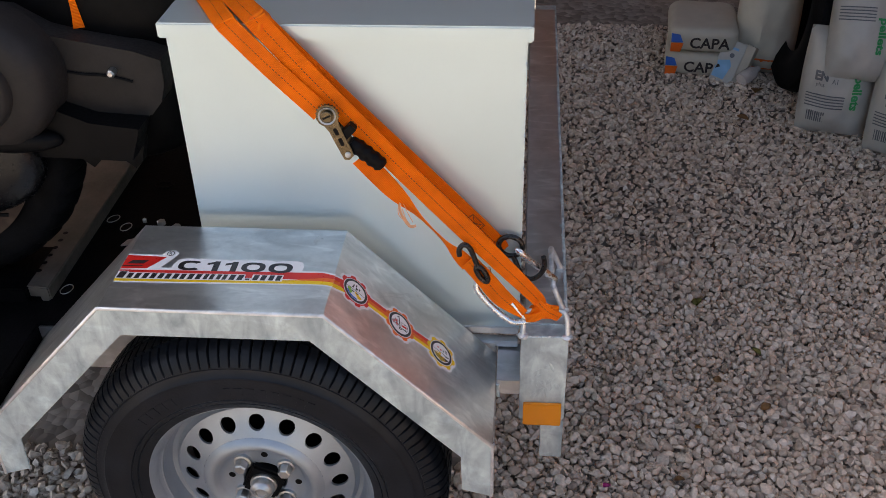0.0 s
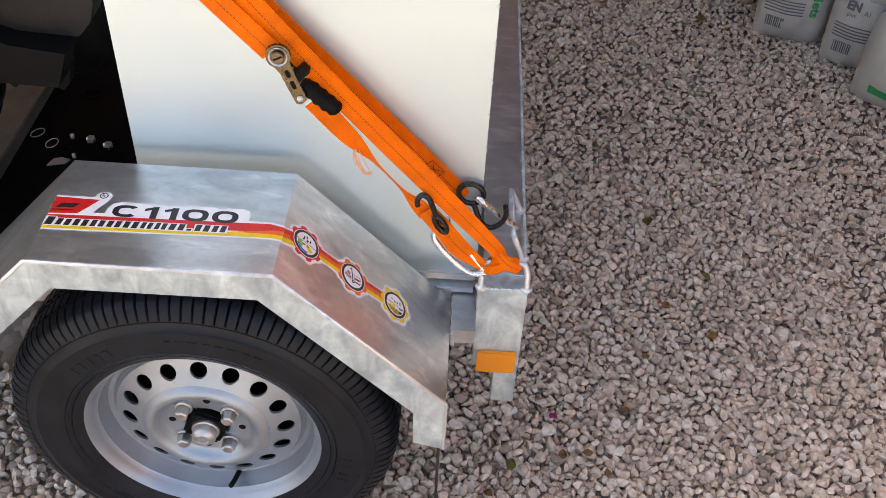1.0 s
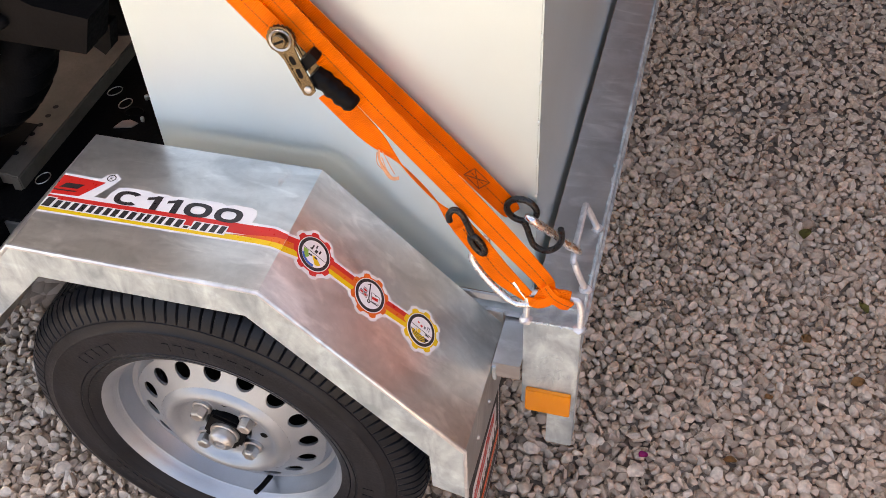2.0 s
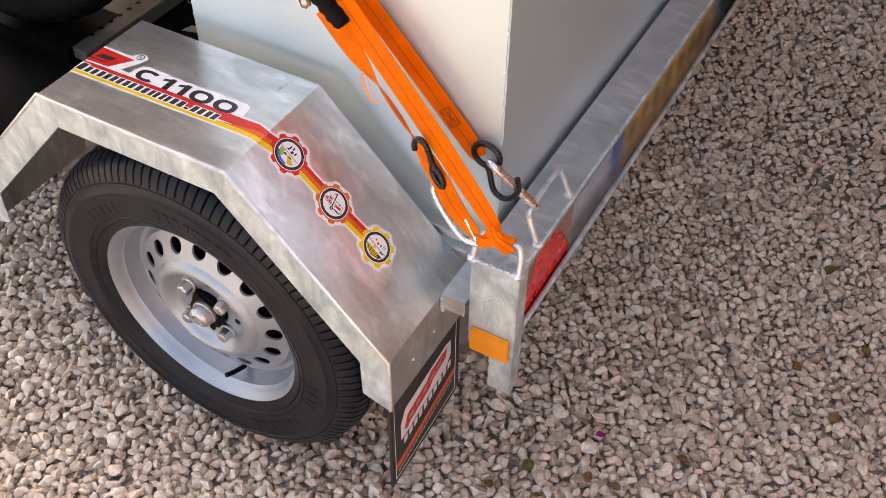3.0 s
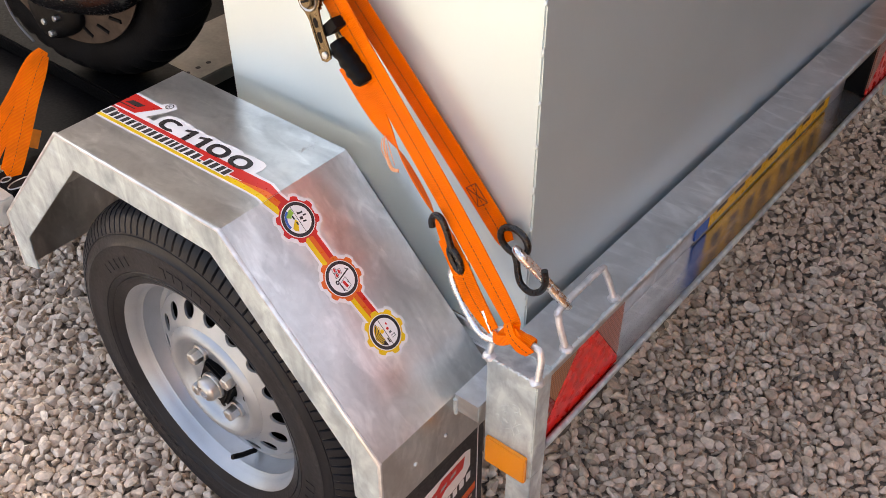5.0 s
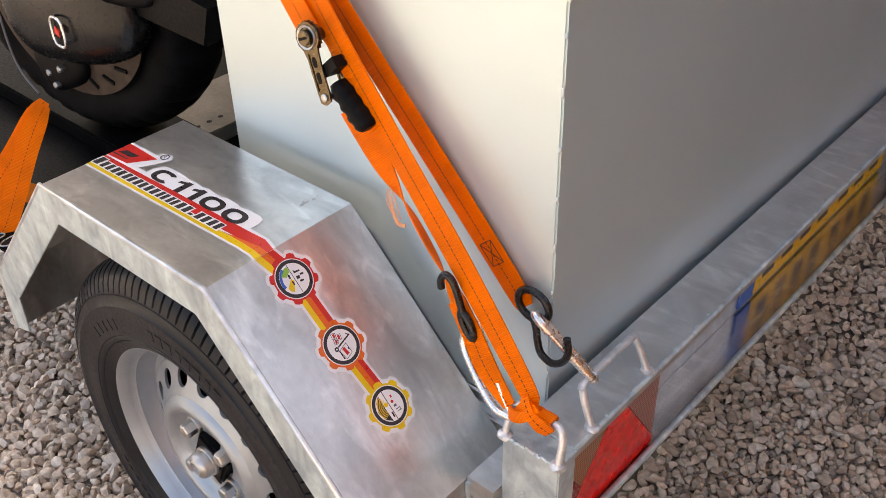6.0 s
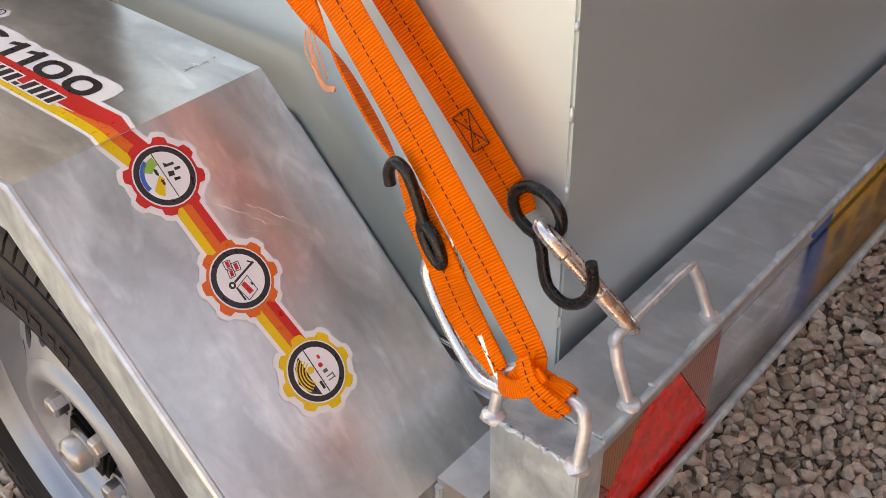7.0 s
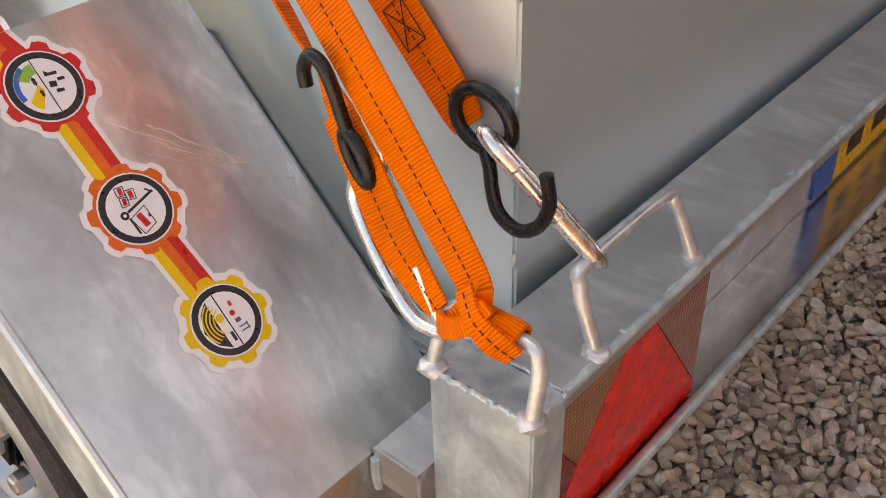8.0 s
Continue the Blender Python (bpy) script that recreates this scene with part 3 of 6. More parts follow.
LENS_RED = paint("red_lamp_lens", (0.78, 0.010, 0.004), 0.28, vary=0.25, scale=60, bump=0.12, bump_scale=70, coat=0.25)
LENS_DEEP = paint("deep_red_lamp_lens", (0.28, 0.008, 0.006), 0.25, vary=0.2, scale=40, bump=0.05, coat=0.3)
PLATE = paint("yellow_plate", (0.90, 0.52, 0.01), 0.30, vary=0.05, scale=10, bump=0.02)
FLAP = paint("mudflap_rubber", (0.022, 0.02, 0.022), 0.5, vary=0.2, scale=30, bump=0.12)
PLANK = paint("beige_plank", (0.20, 0.180, 0.155), 0.45, metal=0.6, vary=0.25, scale=14, bump=0.2, bump_scale=140)
SACK = paint("white_sack_film", (0.42, 0.42, 0.40), 0.38, vary=0.06, scale=20, bump=0.15, bump_scale=60)
SACK_GREY = paint("grey_print", (0.10, 0.11, 0.13), 0.4, vary=0.1, bump=0.02)
CREAM = paint("cream_paper_sack", (0.48, 0.45, 0.38), 0.6, vary=0.06, scale=20, bump=0.2, bump_scale=80)
ENGINE = paint("grey_engine_cover", (0.020, 0.0175, 0.017), 0.5, vary=0.25, scale=20, bump=0.15, spec=0.25)
LEAF = paint("dry_leaf", (0.34, 0.19, 0.08), 0.7, vary=0.35, scale=90, bump=0.3)
LEAF_GREEN = paint("yellow_green_leaf", (0.22, 0.21, 0.06), 0.65, vary=0.35, scale=90, bump=0.3)
PETAL = paint("pink_petal", (0.62, 0.05, 0.34), 0.6, vary=0.15, scale=120, bump=0.2)


def reflector_material(name, low, high):
    """A prismatic reflector: a fine honeycomb of small cells."""
    m, n, l, b = nodes_of(name)
    tc = n.new("ShaderNodeTexCoord")
    vo = n.new("ShaderNodeTexVoronoi")
    vo.feature = 'F1'
    vo.inputs["Scale"].default_value, vo.inputs["Randomness"].default_value = 260, 0.10
    l.new(tc.outputs["Object"], vo.inputs["Vector"])
    ramp = n.new("ShaderNodeValToRGB")
    e = ramp.color_ramp.elements
    e[0].position, e[0].color = 0.30, (*high, 1)
    e[1].position, e[1].color = 0.62, (*low, 1)
    l.new(vo.outputs["Distance"], ramp.inputs[0])
    l.new(ramp.outputs[0], b.inputs["Base Color"])
    b.inputs["Roughness"].default_value = 0.28
    b.inputs["Coat Weight"].default_value = 0.6
    bp = n.new("ShaderNodeBump")
    bp.inputs["Strength"].default_value, bp.inputs["Distance"].default_value = 0.5, 0.002
    l.new(vo.outputs["Distance"], bp.inputs["Height"])
    l.new(bp.outputs[0], b.inputs["Normal"])
    return m


REFLEX = reflector_material("red_reflector", (0.05, 0.010, 0.008), (0.46, 0.19, 0.15))
REFLEX_AMBER = reflector_material("amber_reflector_cells", (0.09, 0.018, 0.006), (0.46, 0.19, 0.07))


# ---- lettering and flat shapes ----
def letters(body, size, to3, d, x0, y0, wide=1.0, bold=0.0, bm=None, slant=0.0):
    """Flat letters of the built-in font, laid on a surface by to3(u, v, d), starting at (x0, y0)."""
    cu = bpy.data.curves.new("letters", 'FONT')
    cu.body, cu.size, cu.offset = body, size, bold
    cu.resolution_u = 3
    ob = bpy.data.objects.new("letters", cu)
    scene.collection.objects.link(ob)
    bpy.context.view_layer.update()
    me = bpy.data.meshes.new_from_object(ob.evaluated_get(bpy.context.evaluated_depsgraph_get()))
    bpy.data.objects.remove(ob)
    bpy.data.curves.remove(cu)
    bm = bm or bmesh.new()
    old = [bm.verts.new(to3(x0 + (v.co.x + v.co.y * slant) * wide, y0 + v.co.y, d)) for v in me.vertices]
    for f in me.polygons:
        try:
            bm.faces.new([old[i] for i in f.vertices])
        except ValueError:
            pass
    bpy.data.meshes.remove(me)
    return bm


def rect(u0, u1, v0, v1):
    return [(u0, v0), (u1, v0), (u1, v1), (u0, v1)]


def disc(u, v, r, n=28):
    return [(u + r * math.cos(2 * math.pi * k / n), v + r * math.sin(2 * math.pi * k / n)) for k in range(n)]


def cog(u, v, r, deep, n=8, turn=0.0):
    pts = []
    for k in range(n):
        for da, rr in ((-0.30, r - deep), (-0.19, r), (0.0, r + deep * 0.12), (0.19, r), (0.30, r - deep), (0.5, r - deep)):
            a = turn + 2 * math.pi * (k + da) / n
            pts.append((u + rr * math.cos(a), v + rr * math.sin(a)))
    return pts


def decal(name, shapes, to3, d, material, parent, label=""):
    bm = bmesh.new()
    for pts in shapes:
        prism(pts, to3, d - 0.0002, d, bm)
    return part(name, bm, material, parent, label)


# ---- stickers on the fender ----
SL = math.hypot(FX[3] - FX[2], TOP - END_Z)
SC, SS = (FX[3] - FX[2]) / SL, (TOP - END_Z) / SL


def on_top(u, v, d):
    return (u, v, TOP + d)


def on_slope(u, v, d):
    return (FX[2] + u * SC + d * SS, v, TOP - u * SS + d * SC)


decal("decal_backing", [[(-0.6415, -0.089), (-0.365, -0.083), (-0.345, -0.0835), (-0.3325, -0.0868), (-0.3325, -0.0558), (-0.350, -0.050), (-0.3815, -0.050), (-0.3805, -0.040), (-0.3835, -0.0305), (-0.391, -0.0275), (-0.413, -0.0275), (-0.4225, -0.0305), (-0.429, -0.0275), (-0.450, -0.0275), (-0.457, -0.0300), (-0.482, -0.0285), (-0.490, -0.0310), (-0.503, -0.0285), (-0.515, -0.0310), (-0.522, -0.0280), (-0.553, -0.0280), (-0.563, -0.0310), (-0.5685, -0.0420), (-0.569, -0.0520), (-0.585, -0.052), (-0.572, -0.028), (-0.568, -0.016), (-0.576, -0.009), (-0.588, -0.012), (-0.592, -0.021), (-0.6415, -0.021)]],
      on_top, 0.0006, LABEL_WHITE, fender, "white edge of the printed fender sticker")
decal("decal_red_band", [[(-0.6412, -0.0755), (-0.365, -0.0700), (-0.345, -0.0705), (-0.3325, -0.0676), (-0.3325, -0.0595), (-0.352, -0.0535), (-0.375, -0.0545), (-0.6412, -0.0600)]], on_top, 0.0009, LABEL_RED, fender)
decal("decal_yellow_band", [[(-0.6412, -0.0865), (-0.365, -0.0805), (-0.345, -0.0810), (-0.3325, -0.0839), (-0.3325, -0.0758), (-0.345, -0.0738), (-0.365, -0.0730), (-0.6412, -0.0785)]], on_top, 0.0009, LABEL_YELLOW, fender)
decal("decal_orange_band", [[(-0.400, -0.0734), (-0.365, -0.0730), (-0.345, -0.0738), (-0.3325, -0.0758), (-0.3325, -0.0676), (-0.345, -0.0660), (-0.365, -0.0685)]], on_top, 0.0011, LABEL_ORANGE, fender)
decal("decal_logo", [[(-0.6412, -0.0575), (-0.604, -0.0555), (-0.583, -0.0265), (-0.6412, -0.0245)]], on_top, 0.0009, LABEL_RED, fender, "plain red slanted emblem shape")
decal("decal_logo_cut", [[(-0.636, -0.0455), (-0.612, -0.0445), (-0.606, -0.036), (-0.630, -0.037)], [(-0.6412, -0.0385), (-0.640, -0.0375), (-0.640, -0.0355), (-0.6412, -0.036)], [(-0.6408, -0.0515), (-0.612, -0.0500), (-0.611, -0.0485), (-0.6408, -0.0495)]], on_top, 0.0012, LABEL_BLACK, fender)
bm = bmesh.new()
for a0 in range(16):
    a, b = 2 * math.pi * a0 / 16, 2 * math.pi * (a0 + 1) / 16
    prism([(-0.580 + r * math.cos(w), -0.0175 + r * math.sin(w)) for r, w in ((0.0058, a), (0.0058, b), (0.0046, b), (0.0046, a))], on_top, 0.0008, 0.001, bm)
letters("R", 0.008, on_top, 0.001, -0.5825, -0.0204, bm=bm)
part("decal_mark", bm, LABEL_BLACK, fender)
GLYPHS = {"C": 0.0345, "1": 0.0215, "0": 0.0345}


def glyph(kind, w, h):
    """The outline quads of a heavy, wide letter in a cell w by h."""
    if kind == "1":
        return [[(w * 0.52, 0), (w * 0.92, 0), (w * 0.92, h), (w * 0.56, h), (w * 0.52, h * 0.92)], [(w * 0.10, h * 0.60), (w * 0.52, h * 0.72), (w * 0.52, h * 0.92), (w * 0.10, h * 0.80)]]
    lo, hi = (42, 318) if kind == "C" else (0, 360)
    quads, n = [], 20
    for i in range(n):
        p, q = radians(lo + (hi - lo) * i / n), radians(lo + (hi - lo) * (i + 1) / n)
        at = lambda a, k: (w / 2 + math.copysign(abs(math.cos(a)) ** 0.8, math.cos(a)) * (w / 2 - k * w * 0.235), h / 2 + math.copysign(abs(math.sin(a)) ** 0.8, math.sin(a)) * (h / 2 - k * h * 0.215))
        quads.append([at(p, 0), at(q, 0), at(q, 1), at(p, 1)])
    return quads


model = decal("decal_model", [rect(-0.5640, -0.3860, -0.0590, -0.0585)], on_top, 0.0008, LABEL_WHITE, fender, "black model lettering on white")
u_at = -0.5605
for kind in "C1100":
    wide_g = GLYPHS[kind]
    decal("letter", [[(u_at + p, -0.0572 + q) for p, q in quad] for quad in glyph(kind, wide_g, 0.0232)], on_top, 0.0011, LABEL_BLACK, model)
    u_at += wide_g + 0.0046
# the web address as plain letter-sized bars
bars, u = [], -0.640
for w, tall in ((0.010, 1), (0.018, 0), (0.018, 0), (0.017, 0), (0.017, 0), (0.018, 0), (0.014, 0), (0.014, 0), (0.019, 0), (0.006, -1), (0.018, 0), (0.017, 0)):
    lift = (u + 0.640) * 0.019
    v0, v1 = -0.0800 + lift, (-0.0650 if tall > 0 else -0.0680 if tall == 0 else -0.0765) + lift
    lean = (v1 - v0) * 0.14
    stroke = lambda p, q: [(p, v0), (q, v0), (q + lean, v1), (p + lean, v1)]
    bars.append([stroke(u, u + w)] if w < 0.012 else [stroke(u, u + w * 0.40), stroke(u + w * 0.60, u + w)])
    u += w + 0.0042
for pair in bars:
    us, vs = [p[0] for q in pair for p in q], [p[1] for q in pair for p in q]
    edge = decal("decal_bar_edge", [rect(min(us) - 0.0014, max(us) + 0.0014, min(vs) - 0.0013, max(vs) + 0.0013)], on_top, 0.0013, LABEL_WHITE, fender)
    decal("decal_bar", pair, on_top, 0.0015, LABEL_BLACK, edge)


def sector(r0, r1, a0, a1, n=10):
    """A bent strip between two radii and two angles, in degrees."""
    w = [radians(a0 + (a1 - a0) * i / n) for i in range(n + 1)]
    return [(r1 * math.cos(a), r1 * math.sin(a)) for a in w] + [(r0 * math.cos(a), r0 * math.sin(a)) for a in w[::-1]]


def edge_strips(quad, w):
    """Thin strips along the edges of a polygon."""
    strips = []
    for p, q in zip(quad, quad[1:] + quad[:1]):
        d = Vector((q[0] - p[0], q[1] - p[1])).normalized() * w
        strips.append([(p[0] - d.y / 2, p[1] + d.x / 2), (p[0] + d.y / 2, p[1] - d.x / 2), (q[0] + d.y / 2, q[1] - d.x / 2), (q[0] - d.y / 2, q[1] + d.x / 2)])
    return strips


GEARS = [(0.0385, -0.0575, LABEL_RED), (0.1240, -0.0530, LABEL_ORANGE), (0.2060, -0.0445, LABEL_YELLOW)]
for (u0, v0, _), (u1, v1, _) in zip([(0.0040, -0.0705, 0)] + GEARS[:2], GEARS):
    d = Vector((u1 - u0, v1 - v0))
    nrm = Vector((-d.y, d.x)).normalized()
    def edge_start(a):
        p = Vector((u0 + nrm.x * a, v0 + nrm.y * a))
        return tuple(p + d * ((0.0008 - p.x) / d.x) if u0 < 0.01 else p)

    strip = lambda a, b: [edge_start(a), (u1 + nrm.x * a, v1 + nrm.y * a), (u1 + nrm.x * b, v1 + nrm.y * b), edge_start(b)]
    wide = 1.0 if u0 > 0.01 else 1.2
    decal("decal_link_edge", [strip(-0.0125 * (1.18 if wide > 1 else 1), 0.0125 * (1.18 if wide > 1 else 1))], on_slope, 0.0005, LABEL_WHITE, fender)
    for a, b, mat in ((-0.0095, -0.0032, LABEL_YELLOW), (-0.0032, 0.0032, LABEL_ORANGE), (0.0032, 0.0095, LABEL_RED)):
        decal("decal_link", [strip(a * wide, b * wide)], on_slope, 0.0008, mat, fender)
for k, (u, v, mat) in enumerate(GEARS):
    turn = 0.35 + 0.2 * k
    decal("gear_edge", [cog(u, v, 0.0318, 0.0028, turn=turn)], on_slope, 0.0007, LABEL_WHITE, fender)
    decal("gear", [cog(u, v, 0.0278, 0.0036, turn=turn)], on_slope, 0.0011, mat, fender, "printed gear-wheel sticker")
    decal("gear_line", [disc(u, v, 0.0222)], on_slope, 0.0013, LABEL_WHITE, fender)
    decal("gear_ring", [disc(u, v, 0.0212)], on_slope, 0.0015, LABEL_BLACK, fender)
    decal("gear_face", [disc(u, v, 0.0172)], on_slope, 0.0017, LABEL_WHITE, fender)
    to = lambda p, q, d, u=u, v=v: on_slope(u + p, v + q, d)
    if k == 0:
        fir = lambda p, q, h: [(p - h, q - 0.0002), (p - h * 0.35, q - h * 0.45), (p - h * 0.1, q - h * 0.30), (p + h * 0.4, q - h * 0.42), (p + h, q), (p + h * 0.4, q + h * 0.42), (p - h * 0.1, q + h * 0.30), (p - h * 0.35, q + h * 0.45)]
        decal("gear_print", [rect(-0.017, 0.017, -0.0003, 0.0003), fir(-0.0045, -0.0042, 0.0030), fir(0.0035, -0.0038, 0.0026), [(-0.0085, 0.0035), (-0.0050, 0.0028), (-0.0040, 0.0100), (-0.0060, 0.0105), (-0.0065, 0.0055)], [(-0.0015, 0.0030), (0.0020, 0.0022), (0.0028, 0.0062), (-0.0005, 0.0072)], [(0.0040, 0.0045), (0.0062, 0.0040), (0.0068, 0.0085), (0.0050, 0.0090)], [(-0.0020, 0.0085), (0.0, 0.0082), (0.0004, 0.0125), (-0.0014, 0.0128)]], to, 0.0019, LABEL_BLACK, fender)
        decal("gear_green", [sector(0.0085, 0.0150, 184, 236)], to, 0.0018, PALE_GREEN, fender)
        decal("gear_blue", [sector(0.0138, 0.0170, 206, 286)], to, 0.0018, LABEL_BLUE, fender)
        decal("gear_orange", [[(-0.002, -0.0035), (0.0060, -0.0125), (0.0095, -0.0115), (0.0125, -0.0080), (0.0020, -0.0015)]], to, 0.0018, LABEL_YELLOW, fender)
    elif k == 1:
        crates = [[(0.0004, 0.0049), (0.0124, 0.0057), (0.0156, -0.0037), (0.0042, -0.0063)], [(-0.0156, -0.0052), (-0.0149, 0.0001), (-0.0096, -0.0012), (-0.0101, -0.0060)],
                  [(-0.0120, -0.0006), (-0.0112, 0.0050), (-0.0051, 0.0036), (-0.0062, -0.0014)], [(-0.0094, -0.0055), (-0.0082, -0.0011), (-0.0033, -0.0023), (-0.0035, -0.0069)]]
        lines = [q for crate in crates for q in edge_strips(crate, 0.0005)]
        decal("gear_print", lines + [[(-0.0061, 0.0142), (-0.0046, 0.0146), (0.0009, -0.0054), (-0.0007, -0.0057)], [(-0.0086, 0.0109), (-0.0050, 0.0143), (-0.0038, 0.0141), (-0.0073, 0.0106)],
                                     [(0.0037, -0.0072), (0.0037, -0.0060), (0.0143, -0.0053), (0.0142, -0.0067)], [(0.0058, 0.0041), (0.0061, 0.0054), (0.0079, 0.0054), (0.0080, 0.0039)], disc(0.0011, -0.0083, 0.0026, 16)], to, 0.0019, LABEL_BLACK, fender)
        decal("gear_dot", [disc(0.0011, -0.0083, 0.0010, 12)], to, 0.0021, LABEL_WHITE, fender)
        decal("gear_red", [[(0.0030, 0.0007), (0.0116, 0.0027), (0.0124, -0.0011), (0.0038, -0.0026)], [(-0.0148, -0.0037), (-0.0145, -0.0011), (-0.0104, -0.0019), (-0.0106, -0.0042)],
                           [(-0.0111, 0.0008), (-0.0106, 0.0036), (-0.0062, 0.0027), (-0.0065, 0.0001)], [(-0.0084, -0.0044), (-0.0078, -0.0020), (-0.0040, -0.0031), (-0.0042, -0.0054)]], to, 0.0019, LABEL_RED, fender)
    else:
        decal("gear_print", [rect(-0.017, 0.017, -0.0004, 0.0004), [(-0.0155, -0.006), (-0.010, -0.0125), (0.0, -0.0165), (0.010, -0.013), (0.0155, -0.006), (0.002, -0.0065)], [(0.007, -0.003), (0.013, -0.003), (0.013, -0.001), (0.007, -0.001)]], to, 0.0018, LABEL_BLACK, fender)
        decal("gear_stripes", [sector(r, r + 0.0009, 198 + 3 * n, 318 - 3 * n) for n, r in enumerate((0.0080, 0.0102, 0.0124, 0.0146))], to, 0.0020, LABEL_YELLOW, fender)
        decal("gear_sun", [disc(-0.003, -0.0035, 0.0026, 14)], to, 0.0019, LABEL_YELLOW, fender)
        decal("gear_red", [disc(-0.002, 0.005, 0.0018, 10), rect(-0.009, -0.006, 0.006, 0.008)], to, 0.0019, LABEL_RED, fender)
        decal("gear_grey", [rect(0.002, 0.0045, 0.004, 0.0075), rect(0.007, 0.0078, 0.004, 0.010), rect(0.0098, 0.0106, 0.004, 0.010), rect(0.0065, 0.011, 0.009, 0.0098)], to, 0.0019, SACK_GREY, fender)

# wrinkled zinc skin across the slope and a patch on the top
bm = bmesh.new()
wrinkles = random.Random(11)
for n in range(16):
    spread = wrinkles.gauss(0, 0.0055)
    start = wrinkles.uniform(0.0, 0.55)
    stop = start + wrinkles.uniform(0.15, 0.42)
    pts = []
    for j in range(12):
        w = start + (stop - start) * j / 11
        u, v = 0.070 + 0.083 * w + spread * (1 - 0.6 * w), -0.038 + 0.082 * w - spread * 0.7 * (1 - 0.6 * w)
        pts.append(on_slope(u + wrinkles.gauss(0, 0.0007), v + wrinkles.gauss(0, 0.0007), -0.00042))
    rod(pts, wrinkles.uniform(0.0005, 0.00075), 6, bm=bm)
for n in range(14):
    u, v = 0.150 + wrinkles.gauss(0, 0.004), 0.044 + wrinkles.gauss(0, 0.004)
    rod([on_slope(u + wrinkles.gauss(0, 0.002), v + wrinkles.gauss(0, 0.002), -0.0001) for j in range(4)], 0.0004, 5, bm=bm)
for n in range(10):
    u, v = -0.374 + wrinkles.gauss(0, 0.005), 0.028 + wrinkles.gauss(0, 0.005)
    rod([on_top(u + wrinkles.gauss(0, 0.003), v + wrinkles.gauss(0, 0.003), -0.0001) for j in range(4)], 0.0005, 5, bm=bm)
tagged(part("zinc_wrinkle", bm, GALV, fender, smooth=True), label="fine wrinkles in the zinc skin", kind="stuff")

# rivets on the fender end and inside the wheel arch
for y, z in ((-0.088, 0.392), (-0.030, 0.392), (0.012, 0.420)):
    bm = bmesh.new()
    bmesh.ops.create_uvsphere(bm, u_segments=10, v_segments=6, radius=0.0032, matrix=Matrix.Translation((FX[3] + 0.0005, y, z)))
    part("rivet", bm, ZINC, fender, smooth=True)

# mud flap
FLX, FY0, FY1, FZ0, FZ1 = -0.1128, -0.146, 0.055, 0.150, 0.3600


def on_flap(u, v, d):
    return (FLX + d, FY0 + u * (FY1 - FY0), FZ1 - v * (FZ1 - FZ0))


flap = part("mud_flap", prism([(0.0, 0.0), (1.0, 0.0), (1.0, 0.90), (0.96, 0.95), (0.0, 1.05)], on_flap, -0.004, 0.0), FLAP, trailer, "black rubber mud flap with a printed panel")
decal("flap_border", [rect(0.045, 0.052, 0.06, 1.0), [(0.935, 0.06), (0.945, 0.06), (0.945, 0.90), (0.935, 0.90)], [(0.05, 0.99), (0.94, 0.895), (0.94, 0.905), (0.05, 1.0)]], on_flap, 0.0004, LABEL_WHITE, flap)
decal("flap_panel", [[(0.13, 0.42), (0.20, 0.30), (0.80, 0.22), (0.86, 0.24), (0.86, 0.40), (0.80, 0.47), (0.18, 0.60), (0.13, 0.60)]], on_flap, 0.0005, LABEL_WHITE, flap, "pale printed panel")
decal("flap_emblem", [[(0.18, 0.52), (0.22, 0.40), (0.50, 0.33), (0.56, 0.28), (0.80, 0.26), (0.78, 0.36), (0.60, 0.40), (0.54, 0.45), (0.26, 0.52), (0.22, 0.55)]], on_flap, 0.0008, LABEL_RED, flap)
decal("flap_emblem_bars", [[(0.24 + i * 0.10, 0.475 - i * 0.03), (0.30 + i * 0.10, 0.455 - i * 0.03), (0.31 + i * 0.10, 0.425 - i * 0.03), (0.25 + i * 0.10, 0.445 - i * 0.03)] for i in range(5)], on_flap, 0.0011, SACK, flap)
decal("flap_number_bars", [[(0.17 + i * 0.072, 0.690 - i * 0.0165), (0.217 + i * 0.072, 0.680 - i * 0.0165), (0.217 + i * 0.072, 0.610 - i * 0.0165), (0.17 + i * 0.072, 0.620 - i * 0.0165)] for i in range(10)], on_flap, 0.0005, LABEL_WHITE, flap)
decal("flap_stripe", [[(0.06, 0.885), (0.92, 0.685), (0.92, 0.625), (0.06, 0.825)]], on_flap, 0.0005, LABEL_ORANGE, flap)
decal("flap_stripe_dark", [[(0.06, 0.900), (0.92, 0.700), (0.92, 0.680), (0.06, 0.880)]], on_flap, 0.0007, LABEL_RED, flap)
decal("flap_small_bars", [[(0.08 + i * 0.041, 0.945 - i * 0.0098), (0.108 + i * 0.041, 0.938 - i * 0.0098), (0.108 + i * 0.041, 0.912 - i * 0.0098), (0.08 + i * 0.041, 0.919 - i * 0.0098)] for i in range(20)], on_flap, 0.0005, CREAM, flap)

# bracket between fender and post
bm = block(-0.1075, -PW - 0.0004, -0.012, 0.075, 0.4515, 0.455)
block(-0.1075, -PW - 0.0004, -0.0135, -0.0105, 0.428, 0.455, bm)
part("bracket", bm, GALV_BAR, trailer, "bent galvanised bracket")
bm = rod([(-0.1055, -0.0145, 0.448), (-0.1055, -0.0150, 0.436), (-0.104, -0.0145, 0.424)], 0.0032, 8)
part("weld_bead", bm, GALV_LIP, trailer, smooth=True)
